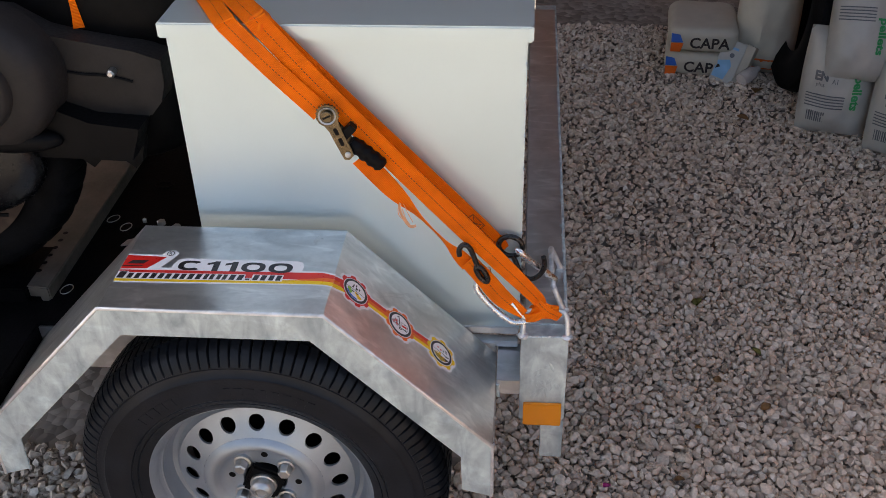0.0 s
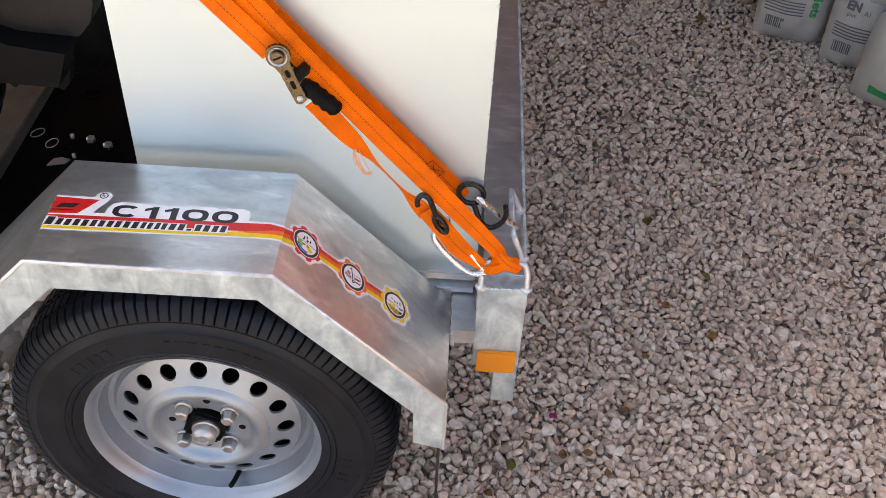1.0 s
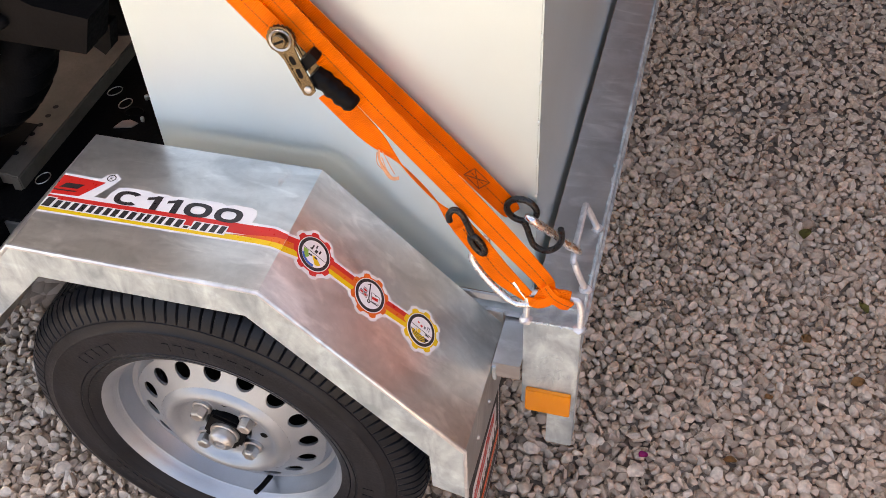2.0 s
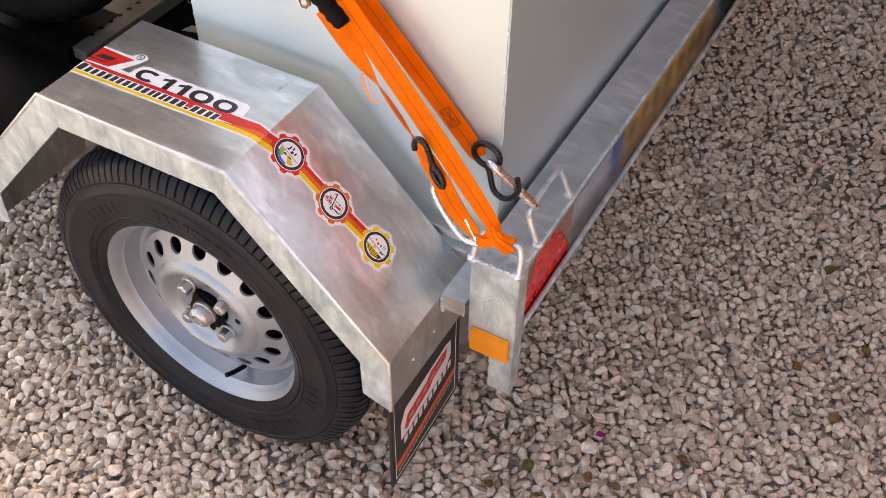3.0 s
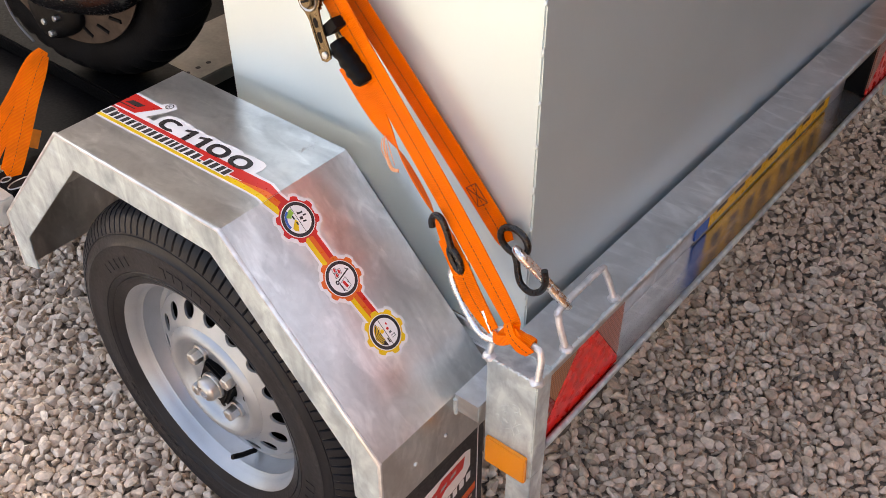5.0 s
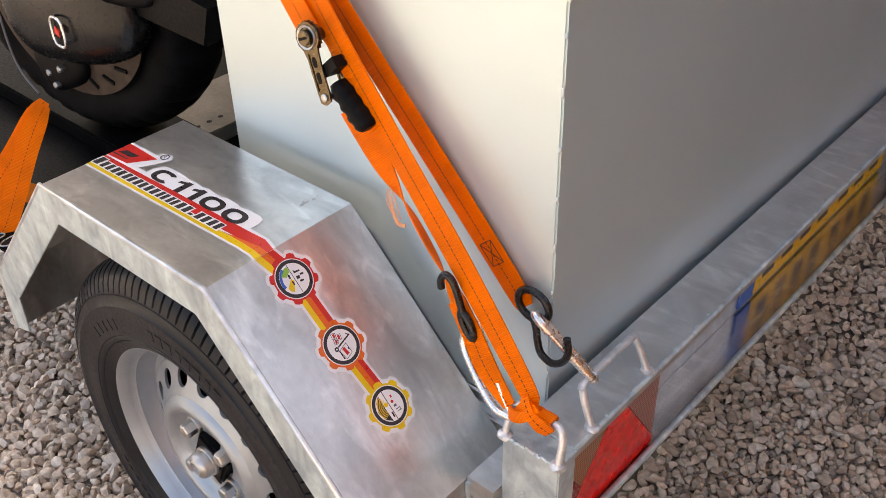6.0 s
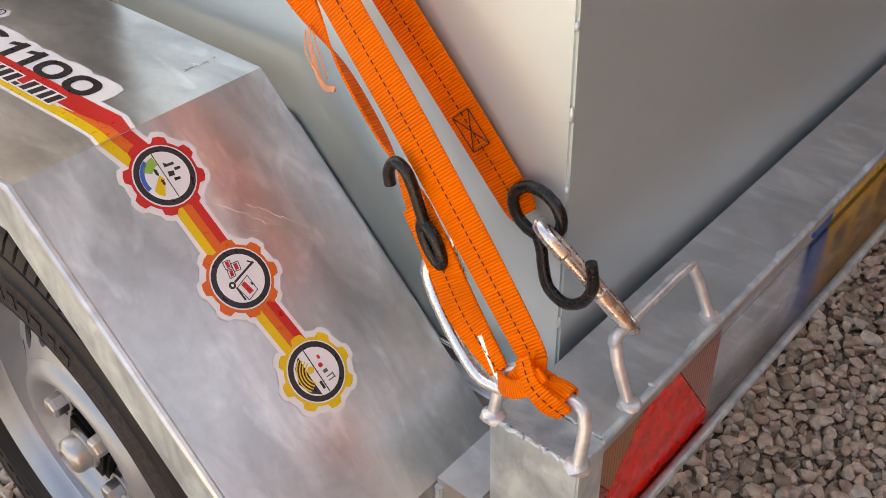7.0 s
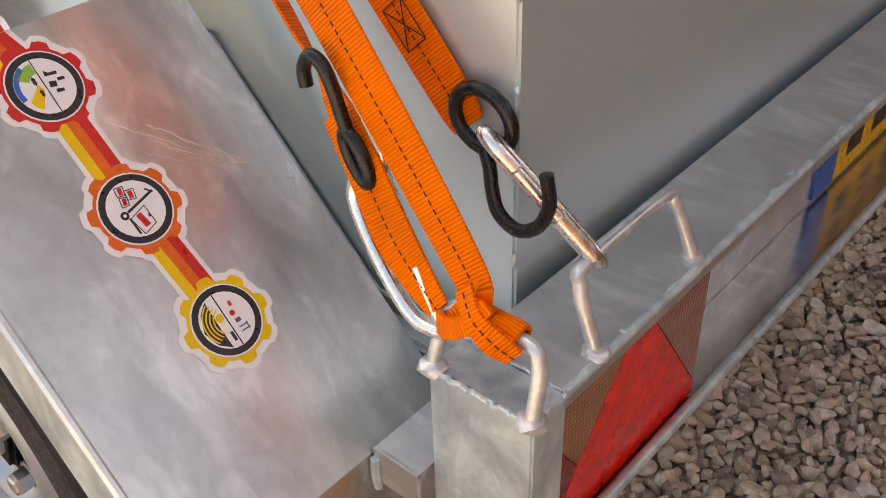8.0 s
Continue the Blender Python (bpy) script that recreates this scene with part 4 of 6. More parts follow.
# chassis rails under the box
part("chassis_rail", block(-0.5605, -0.0765, 0.0625, 0.079, 0.4585, 0.470), GALV_BAR, trailer, bevel=0.001)
part("chassis_rail", block(-0.5605, -0.0765, 0.0585, 0.0620, 0.4885, 0.5015), GALV_BAR, trailer, bevel=0.001)

# lashing arches, with weld beads at their feet
def arch(p, q, high, lean, r=0.0043):
    p, q = Vector(p), Vector(q)
    d = (q - p).normalized()
    up = Vector((lean[0], lean[1], high))
    pts = [p, p + up * 0.55 + d * 0.001, p + up * 0.84 + d * 0.004, p + up * 0.98 + d * 0.012, q + up * 0.98 - d * 0.012, q + up * 0.84 - d * 0.004, q + up * 0.55 - d * 0.001, q]
    ob = part("lashing_arch", rod(pts, r, 12, smooth_steps=4), GALV_ROUND, trailer, "welded round-bar lashing eye", smooth=True)
    for k, c in enumerate((p, q)):
        bm = bmesh.new()
        bmesh.ops.create_icosphere(bm, subdivisions=2, radius=1, matrix=Matrix.LocRotScale(c, None, (0.0085, 0.0085, 0.0055)))
        for v in bm.verts:
            v.co += Vector(noise.noise_vector(v.co * 220 + Vector((k, 0, 0)))) * 0.0022
        part("weld_bead", bm, GALV_ROUND, ob, smooth=True)


arch((-0.0690, 0.0015, PZ), (-0.0020, 0.0015, PZ), 0.040, (0.0, 0.011))
arch((-0.0065, 0.066, PZ), (-0.0085, 0.175, PZ), 0.046, (-0.019, 0.0))
# weld seams along the post's top and the channel's lip
jit = random.Random(3)
for p, q, n, r in (((-0.0705, -0.0003, PZ - 0.0005), (-0.001, -0.0003, PZ - 0.0005), 40, 0.0020), ((-0.0006, 0.0, PZ - 0.0005), (-0.0006, 0.0300, PZ - 0.0005), 16, 0.0018), ((-0.0705, 0.0303, PZ), (-0.001, 0.0303, PZ), 40, 0.0012)):
    pts = [Vector(p).lerp(Vector(q), k / n) + Vector((jit.gauss(0, 0.0004), jit.gauss(0, 0.0005), jit.gauss(0, 0.0005))) for k in range(n + 1)]
    part("weld_seam", rod(pts, r, 8), GALV_LIP, trailer, smooth=True)
for k in range(7):
    bm = bmesh.new()
    c = Vector((-0.0045 + jit.gauss(0, 0.0015), 0.05 + 0.055 * k + jit.uniform(-0.02, 0.02), PZ + 0.0004))
    bmesh.ops.create_icosphere(bm, subdivisions=2, radius=1, matrix=Matrix.LocRotScale(c, None, (jit.uniform(0.0012, 0.003), jit.uniform(0.002, 0.006), 0.0009)))
    part("zinc_drop", bm, GALV_LIP, channel, smooth=True)
# zinc runs on the post's face
bm = bmesh.new()
runs = random.Random(5)
for k in range(26):
    x, z = -0.036 + runs.gauss(0, 0.011), 0.440 + runs.gauss(0, 0.022)
    bmesh.ops.create_icosphere(bm, subdivisions=1, radius=1, matrix=Matrix.LocRotScale((x, -0.0002, z), Euler((0, runs.uniform(-1, 1), 0)), (runs.uniform(0.0012, 0.004), 0.0009, runs.uniform(0.003, 0.012))))
tagged(part("zinc_run", bm, GALV_LIP, trailer, smooth=True), label="rough zinc runs", kind="stuff")

# tail lamps
LX = -0.019


def tail_lamp(y0, y1, flip):
    z0, z1 = CH_LOW + 0.006, PZ - 0.0065
    base = part("tail_lamp", block(-0.064, LX - 0.004, y0, y1, z0, z1), BLACK, trailer, "square red tail lamp in the open beam", bevel=0.002)

    def on_lens(u, v, d):
        return (LX + d, (y1 - u * (y1 - y0)) if flip else (y0 + u * (y1 - y0)), z0 + v * (z1 - z0))

    panes = (("lens_red", [(0.545, 0.905), (0.985, 0.085), (0.985, 0.015), (0.048, 0.015), (0.215, 0.335)], LENS_RED), ("lens_reflector", [(0.551, 0.903), (0.551, 0.985), (0.985, 0.985), (0.985, 0.096)], REFLEX),
             ("lens_amber", [(0.015, 0.985), (0.547, 0.985), (0.540, 0.907), (0.213, 0.343), (0.015, 0.705)], REFLEX_AMBER), ("lens_dark", [(0.015, 0.015), (0.043, 0.015), (0.211, 0.337), (0.015, 0.697)], LENS_DEEP))
    for name, pts, mat in panes:
        part(name, prism(pts, on_lens, -0.004, 0.0), mat, base)
    return base


tail_lamp(0.034, 0.232, False)
tail_lamp(WIDE - 0.232, WIDE - 0.034, True)

# number plate in the beam
PY0, PY1 = 0.525, 1.040


def on_plate(u, v, d):
    return (-0.0585 + d, PY0 + u * (PY1 - PY0), 0.378 + v * 0.110)


plate = part("number_plate", prism(rect(0.085, 1, 0, 1), on_plate, -0.003, 0.0), PLATE, trailer, "yellow number plate with plain black bars")
part("plate_band", prism(rect(0, 0.084, 0, 1), on_plate, -0.003, 0.0), LABEL_BLUE, plate)
for i in range(7):
    u = 0.13 + i * 0.12 + (0.03 if i > 3 else 0)
    decal("plate_bar", [rect(u, u + 0.07, 0.16, 0.84)], on_plate, 0.0006, LABEL_BLACK, plate)

# ---- ratchet strap ----


def ribbon(name, points, faces, width, parent, label="", steps=8, thick=0.0016, material=None, stitches=0.0, pinch=None, curl=0.0):
    """Flat webbing along a line; faces: the way that its face looks at each point (or one for all)."""
    pts = [Vector(p) for p in points]
    fs = [Vector(f) for f in faces] if isinstance(faces[0], (tuple, list)) else [Vector(faces)] * len(pts)
    line, face = spline(pts, steps), spline(fs, steps)
    ws = spline([Vector((w, 0, 0)) for w in (pinch or [1] * len(pts))], steps)
    bm = bmesh.new()
    uvl = bm.loops.layers.uv.new("weave")
    rings, run, run_at = [], 0.0, []
    cross = 5
    for i, p in enumerate(line):
        d = (line[min(i + 1, len(line) - 1)] - line[max(i - 1, 0)]).normalized()
        n = (face[i] - d * face[i].dot(d)).normalized()
        s = d.cross(n)
        if i:
            run += (p - line[i - 1]).length
        run_at.append(run)
        w = width * ws[i].x / 2
        front = [bm.verts.new(p + s * w * (2 * k / (cross - 1) - 1) + n * (thick / 2 - curl * (2 * k / (cross - 1) - 1) ** 2)) for k in range(cross)]
        back = [bm.verts.new(p + s * w * (2 * k / (cross - 1) - 1) + n * (-thick / 2 - curl * (2 * k / (cross - 1) - 1) ** 2)) for k in range(cross)]
        rings.append(front + back[::-1])
    k = len(rings[0])
    for i in range(len(rings) - 1):
        for j in range(k):
            f = bm.faces.new((rings[i][j], rings[i][(j + 1) % k], rings[i + 1][(j + 1) % k], rings[i + 1][j]))
            for lp, (ii, jj) in zip(f.loops, ((i, j), (i, j + 1), (i + 1, j + 1), (i + 1, j))):
                lp[uvl].uv = (run_at[ii] * 150.0, jj * 0.5)
    bm.faces.new(rings[0][::-1])
    bm.faces.new(rings[-1])
    ob = part(name, bm, material or WEB, parent, label)
    if stitches:
        bm = bmesh.new()
        at = 0.004
        for i in range(1, len(line)):
            while at < run_at[i]:
                t = (at - run_at[i - 1]) / max(run_at[i] - run_at[i - 1], 1e-6)
                p = line[i - 1].lerp(line[i], t)
                d = (line[i] - line[i - 1]).normalized()
                n = (face[i] - d * face[i].dot(d)).normalized()
                s = d.cross(n)
                c = p + n * (thick / 2 + 0.0002)
                vs = [bm.verts.new(c + d * a + s * b + n * e) for a, b, e in ((-0.0016, -0.00038, 0), (0.0016, -0.00038, 0), (0.0016, 0.00038, 0.0003), (-0.0016, 0.00038, 0.0003))]
                bm.faces.new(vs)
                at += stitches
        part("stitching", bm, STITCH, ob)
    return ob


strap = thing("ratchet_strap", (-0.25, 0.05, 0.72), "bright orange webbing ratchet strap holding the box down", "ratchet strap")
FACE = (-0.05, -1.0, 0.25)
# the two long webs over the box, and the one that runs into the ratchet
OVER = (0.0, -0.6, 0.8)
ribbon("long_web", [(-0.672, 0.440, 1.003), (-0.500, 0.180, 1.003), (-0.432, 0.076, 1.001), (-0.421, 0.067, 0.992), (-0.330, 0.069, 0.890), (-0.239, 0.072, 0.790), (-0.150, 0.074, 0.692), (-0.1120, 0.074, 0.6500), (-0.1020, 0.073, 0.6395)],
       [(0, 0, 1), (0, 0, 1), OVER, FACE, FACE, FACE, FACE, FACE, FACE], 0.0290, strap, "flat orange web with a dark seam line", stitches=0.0052, pinch=[1, 1, 1, 1, 1, 1, 1, 0.95, 0.75], curl=0.0006)
ribbon("long_web", [(-0.678, 0.430, 1.006), (-0.506, 0.172, 1.006), (-0.440, 0.074, 1.005), (-0.425, 0.062, 0.994), (-0.343, 0.046, 0.905), (-0.247, 0.037, 0.800), (-0.152, 0.028, 0.700), (-0.055, 0.013, 0.602), (-0.046, 0.009, 0.590)],
       [(0, 0, 1), (0, 0, 1), OVER, FACE, FACE, FACE, FACE, (0.1, -1, 0.4), (0.1, -1, 0.4)], 0.0300, strap, stitches=0.0052, pinch=[1, 1, 1, 1, 1, 1, 1, 0.72, 0.5], curl=0.0006)
ribbon("ratchet_web", [(-0.712, 0.440, 1.003), (-0.543, 0.180, 1.003), (-0.482, 0.074, 1.002), (-0.470, 0.063, 0.993), (-0.418, 0.048, 0.945), (-0.352, 0.036, 0.884)], [(0, 0, 1), (0, 0, 1), OVER, FACE, FACE, FACE], 0.0290, strap, stitches=0.0052, curl=0.0006)
# the short web from the ratchet, twisted, down to the first hook
ribbon("short_web", [(-0.302, 0.036, 0.815), (-0.262, 0.038, 0.765), (-0.222, 0.038, 0.718), (-0.190, 0.036, 0.682), (-0.165, 0.033, 0.655), (-0.152, 0.031, 0.640)],
       [FACE, FACE, (-0.75, -0.6, -0.3), (-0.8, -0.6, -0.4), (-0.3, -1, 0.1), FACE], 0.0285, strap, steps=10, pinch=[1.0, 0.92, 0.70, 0.60, 0.8, 0.8])
ribbon("short_web", [(-0.152, 0.024, 0.652), (-0.127, 0.018, 0.625), (-0.102, 0.012, 0.596), (-0.068, 0.006, 0.571)], [FACE, FACE, (0, -1, 0.3), (0.1, -1, 0.3)], 0.0280, strap, stitches=0.0052, pinch=[0.9, 1, 1, 0.55], curl=0.0005)
TAG = paint("pale_orange_tag", (0.78, 0.40, 0.22), 0.7, vary=0.15, scale=80, bump=0.1)
tag = ribbon("web_label", [(-0.250, 0.036, 0.742), (-0.2500, 0.034, 0.730), (-0.2440, 0.032, 0.716), (-0.2360, 0.031, 0.706), (-0.2280, 0.033, 0.706)], [(-0.8, -0.6, 0), (-0.7, -0.8, 0.1), (-0.5, -0.9, 0.3), (-0.1, -1, 0.5), (0, -1, 0.5)], 0.0040, strap, "pale frayed tag end", material=TAG)
for dx, dz in ((0.004, 0.004), (-0.003, 0.002), (0.002, -0.004)):
    part("loose_thread", rod([(-0.249 + dx, 0.034, 0.738 + dz), (-0.246 + dx * 2, 0.032, 0.722 + dz), (-0.236 + dx, 0.031, 0.709 + dz)], 0.0006, 5, smooth_steps=4), TAG, tag, smooth=True)
# the wrap round the first eye
AY, AZ = 0.0125, PZ + 0.040
for cx, tilt, wide in ((-0.052, 0.30, 0.016), (-0.0400, -0.35, 0.017), (-0.0270, 0.12, 0.017)):
    pts = [(cx + tilt * 0.014 * math.sin(a), AY + 0.0088 * math.cos(a), AZ + 0.0095 * math.sin(a) - 0.002) for a in [2 * math.pi * j / 10 + 0.4 for j in range(11)]]
    nr = [(0, math.cos(a), math.sin(a)) for a in [2 * math.pi * j / 10 + 0.4 for j in range(11)]]
    ribbon("web_wrap", pts, nr, wide, strap, steps=3, thick=0.0026, curl=0.0010)
ribbon("web_wrap", [(-0.066, 0.0040, 0.566), (-0.054, -0.003, 0.572), (-0.040, -0.004, 0.582), (-0.032, 0.003, 0.594)], [(0, -1, 0.3), (0, -1, 0.4), (0, -1, 0.4), (0, -1, 0.6)], 0.015, strap, pinch=[0.8, 0.8, 0.7, 0.6], thick=0.0026)
ribbon("web_wrap", [(-0.048, 0.004, 0.596), (-0.036, -0.003, 0.587), (-0.024, -0.002, 0.578), (-0.016, 0.004, 0.569)], [(0, -1, 0.6), (0, -1, 0.4), (0.2, -1, 0.4), (0.2, -1, 0.2)], 0.0145, strap, pinch=[0.7, 0.8, 1, 0.85], stitches=0.005, thick=0.0026)
# crossed seam near the end of the long web
bm = bmesh.new()
c0, dd = Vector((-0.1455, 0.0722, 0.6872)), Vector((0.672, 0.015, -0.740))
ss = dd.cross(Vector((0, -1, 0.0)))
for a, b in (((-0.013, -0.009), (0.013, 0.009)), ((-0.013, 0.009), (0.013, -0.009)), ((-0.013, -0.009), (-0.013, 0.009)), ((0.013, -0.009), (0.013, 0.009)), ((-0.013, -0.009), (0.013, -0.009)), ((-0.013, 0.009), (0.013, 0.009))):
    p, q = c0 + dd * a[0] + ss * a[1], c0 + dd * b[0] + ss * b[1]
    rod([p, q], 0.0004, 5, bm=bm)
part("cross_seam", bm, STITCH, strap)

# the ratchet: two side plates, spindle, lever and its black grip
RD = Vector((0.70, -0.05, -0.71)).normalized()
RN = (Vector(FACE) - RD * Vector(FACE).dot(RD)).normalized()
RS = RD.cross(RN)
RO = Vector((-0.3420, 0.040, 0.8830))
PT = radians(21)                              # the side plates lean away from the web


def on_ratchet(u, v, d):
    return tuple(RO + RD * u + RS * v - RN * d)


def on_plate_of(u, v, d):
    return on_ratchet(u * math.cos(PT) - v * math.sin(PT), u * math.sin(PT) + v * math.cos(PT), d)


def plate_outline():
    head = [(0.0155 * math.cos(a), 0.0155 * math.sin(a)) for a in [radians(40 + 28 * j) for j in range(11)]]
    return head + [(0.030, -0.0085), (0.046, -0.0085), (0.056, -0.0090), (0.0660, -0.0075), (0.0690, 0.0), (0.0660, 0.0065), (0.056, 0.0070), (0.036, 0.0075), (0.022, 0.0075)]


for side_at in (-0.0175, 0.0150):
    plate_bm = prism(plate_outline(), on_plate_of, side_at, side_at + 0.002)
    ratchet_plate = part("ratchet_plate", plate_bm, BRASS, strap, "yellow-zinc ratchet plate with oval slots", bevel=0.0004)
    for u, long_, v in ((0.0250, 0.0045, -0.001), (0.0410, 0.0055, -0.001)):
        oval = [(u + (long_ if math.cos(a) > 0 else -long_) * 0.6 + 0.0028 * math.cos(a), v + 0.0028 * math.sin(a)) for a in [radians(15 + 30 * j) for j in range(12)]]
        part("plate_slot", prism(oval, on_plate_of, side_at - 0.0003, side_at + 0.0004), BLACK, ratchet_plate)
    part("plate_rib", prism([(0.016, 0.0040), (0.054, 0.0040), (0.054, 0.0054), (0.016, 0.0054)], on_plate_of, side_at - 0.0012, side_at + 0.0004), BRASS, ratchet_plate)
bm = lathe([(0.0, -0.0230), (0.0068, -0.0230), (0.0078, -0.0220), (0.0078, -0.0195), (0.0065, -0.0190), (0.0065, 0.019), (0.0105, 0.0195), (0.0, 0.0205)], lambda a, r, d: on_ratchet(r * math.cos(a), r * math.sin(a), d), 24)
spindle = part("spindle", bm, BRASS, strap, smooth=True)
part("spindle_slot", prism([(-0.0058, -0.0013), (0.0058, -0.0013), (0.0058, 0.0013), (-0.0058, 0.0013)], lambda u, v, d: on_plate_of(v, u, d), -0.0233, -0.0228), BLACK, spindle)
bm = lathe([(0.0098, -0.0188), (0.0118, -0.0196), (0.0124, -0.0188), (0.0124, -0.0170)], lambda a, r, d: on_ratchet(r * math.cos(a), r * math.sin(a), d), 28)
part("collar", bm, ZINC, spindle, smooth=True)
bm = lathe([(0.0, 0.0), (0.0165, 0.0), (0.0165, 0.0022), (0.0, 0.0022)], lambda a, r, d: on_ratchet(r * math.cos(a) * (1 - 0.12 * (round(a * 6.37) % 2)), r * math.sin(a) * (1 - 0.12 * (round(a * 6.37) % 2)), d - 0.0140), 40)
part("cog", bm, BRASS, strap)
bm = lathe([(0.0, -0.0200), (0.0028, -0.0200), (0.0042, -0.0190), (0.0042, 0.017), (0.0, 0.017)], lambda a, r, d: on_plate_of(0.0610 + r * math.cos(a), -0.001 + r * math.sin(a), d), 14)
part("pin", bm, ZINC, strap, smooth=True)
part("cross_bar", prism([(0.030, -0.012), (0.042, -0.012), (0.042, 0.008), (0.030, 0.008)], on_ratchet, -0.0145, 0.0140), BLACK, strap, bevel=0.0015)
bm = bmesh.new()
rings = []
for i in range(19):
    k = i / 18
    u = 0.050 + 0.056 * k
    end = min(1.0, 0.72 + 2.2 * min(k, 1 - k))
    half_w = (0.0150 + 0.0007 * math.cos(i * 1.5)) * end
    hi = (0.0112 + 0.0012 * math.cos(i * 1.5)) * end
    rings.append([bm.verts.new(on_ratchet(u, 0.0085 - 0.0050 * k + hi * math.sin(a) * (0.85 if math.sin(a) < 0 else 1), half_w * math.copysign(abs(math.cos(a)) ** 0.5, math.cos(a)))) for a in [2 * math.pi * j / 16 for j in range(16)]])
for p, q in zip(rings, rings[1:]):
    for j in range(16):
        bm.faces.new((p[j], p[(j + 1) % 16], q[(j + 1) % 16], q[j]))
bm.faces.new(rings[0][::-1])
bm.faces.new(rings[-1])
part("grip", bm, BLACK, strap, "moulded black plastic lever grip", smooth=True)

# black coated hooks
ring = [(-0.0910 + 0.0165 * math.cos(a) * 1.08 - 0.003 * math.sin(a), 0.0725 + 0.002 * math.cos(a), 0.6475 + 0.0175 * math.sin(a)) for a in [2 * math.pi * j / 18 for j in range(18)]]
part("hook_ring", rod(ring, 0.0041, 10, closed=True), VINYL, strap, "black vinyl-coated hook eye", smooth=True)
part("hook", rod([(-0.088, 0.070, 0.632), (-0.0830, 0.068, 0.623), (-0.0790, 0.065, 0.613), (-0.0720, 0.062, 0.6015), (-0.0590, 0.0625, 0.5950), (-0.0460, 0.063, 0.6030), (-0.0395, 0.063, 0.6190), (-0.0415, 0.062, 0.6370)], 0.0040, 10, smooth_steps=5), VINYL, strap, "black vinyl-coated open hook", smooth=True)
part("hook", rod([(-0.1640, 0.0150, 0.6680), (-0.1645, 0.0150, 0.6780), (-0.1588, 0.0155, 0.6865), (-0.1508, 0.0160, 0.6830), (-0.1450, 0.0165, 0.6710), (-0.1405, 0.0170, 0.6560), (-0.1375, 0.0170, 0.6480)], 0.0040, 10, smooth_steps=5), VINYL, strap, "black vinyl-coated open hook", smooth=True)
loop = [(-0.1315 + 0.0058 * math.cos(a) - 0.0065 * math.sin(a), 0.0165, 0.6350 + 0.0135 * math.sin(a)) for a in [2 * math.pi * j / 16 for j in range(16)]]
part("hook_ring", rod(loop, 0.0041, 10, closed=True), VINYL, strap, "black vinyl-coated hook eye", smooth=True)


# ---- carabiners ----
def carabiner(p, q, out, narrow, wide, base, label):
    """A steel snap hook from p to q: a bent bar, a gate and its pivot."""
    p, q, out = Vector(p), Vector(q), Vector(out).normalized()
    d = (q - p).normalized()
    out = (out - d * out.dot(d)).normalized()
    L = (q - p).length
    at = lambda u, v: p + d * (u * L) + out * v
    ob = thing("carabiner", base, label, "carabiner", group="carabiners on the lashing eyes")
    bar = [at(0.22, -narrow), at(0.06, -narrow * 0.9), at(-0.03, 0.0), at(0.05, wide * 0.80), at(0.20, wide), at(0.55, wide * 0.96), at(0.86, wide * 0.75), at(0.99, wide * 0.35), at(1.02, -narrow * 0.2), at(0.96, -narrow * 0.9), at(0.88, -narrow)]
    part("bar", rod(bar, 0.0048, 12, smooth_steps=5), CHROME, ob, smooth=True)
    part("gate", rod([at(0.24, -narrow), at(0.86, -narrow)], 0.0040, 12), CHROME, ob, smooth=True)
    part("sleeve", rod([at(0.62, -narrow), at(0.90, -narrow)], 0.0054, 12), CHROME, ob, smooth=True)
    return ob


carabiner((-0.122, 0.026, 0.634), (-0.060, 0.008, 0.562), (-0.75, -0.15, -0.65), -0.005, 0.0330, (-0.10, 0.016, 0.568), "polished steel carabiner hooked through the first lashing eye")
carabiner((-0.0790, 0.062, 0.646), (-0.0230, 0.088, 0.578), (-0.50, 0.62, -0.15), 0.0055, 0.0055, (-0.05, 0.068, 0.577), "polished steel carabiner hooked through the second lashing eye")

# latch on the rear of the lid
latch_bm = rod([(BX1 + 0.010, 0.305, 0.965), (BX1 + 0.030, 0.300, 0.955), (BX1 + 0.034, 0.330, 0.952), (BX1 + 0.012, 0.338, 0.962)], 0.0022, 8, smooth_steps=4)
part("latch_wire", latch_bm, CHROME, box, "bright wire toggle latch", smooth=True)
part("latch_plate", block(BX1 + 0.0085, BX1 + 0.0105, 0.29, 0.35, 0.935, 0.985), CHROME, box)
# rolled seam on the box's near corner
for k in range(9):
    z = 0.50 + 0.055 * k + 0.004 * math.sin(k * 3.1)
    bm = bmesh.new()
    bmesh.ops.create_icosphere(bm, subdivisions=1, radius=1, matrix=Matrix.LocRotScale((BX1 - 0.001, BY0 + 0.001, z), None, (0.0022, 0.0022, 0.0035 + 0.003 * (k % 3 == 1))))
    part("weld_tack", bm, BOX, box, smooth=True)

# ---- deck and loads in front of the box ----
bm = block(-1.030, -0.868, 0.125, 1.28, 0.479, 0.500)
plank = part("deck_plank", bm, PLANK, trailer, "pale beige metal deck board with a row of holes", bevel=0.002)
for k in range(6):
    y = 0.172 + 0.0235 * k
    bm = lathe([(0.0, 0.0), (0.0048, 0.0)], lambda a, r, d: (-0.905 + r * math.cos(a), y + r * math.sin(a), 0.5004), 14)
    part("board_hole", bm, BLACK, plank)
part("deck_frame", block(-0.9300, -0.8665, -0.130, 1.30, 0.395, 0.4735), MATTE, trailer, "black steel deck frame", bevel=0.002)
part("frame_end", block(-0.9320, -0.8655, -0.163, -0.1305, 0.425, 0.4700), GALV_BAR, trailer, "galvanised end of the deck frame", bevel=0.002)
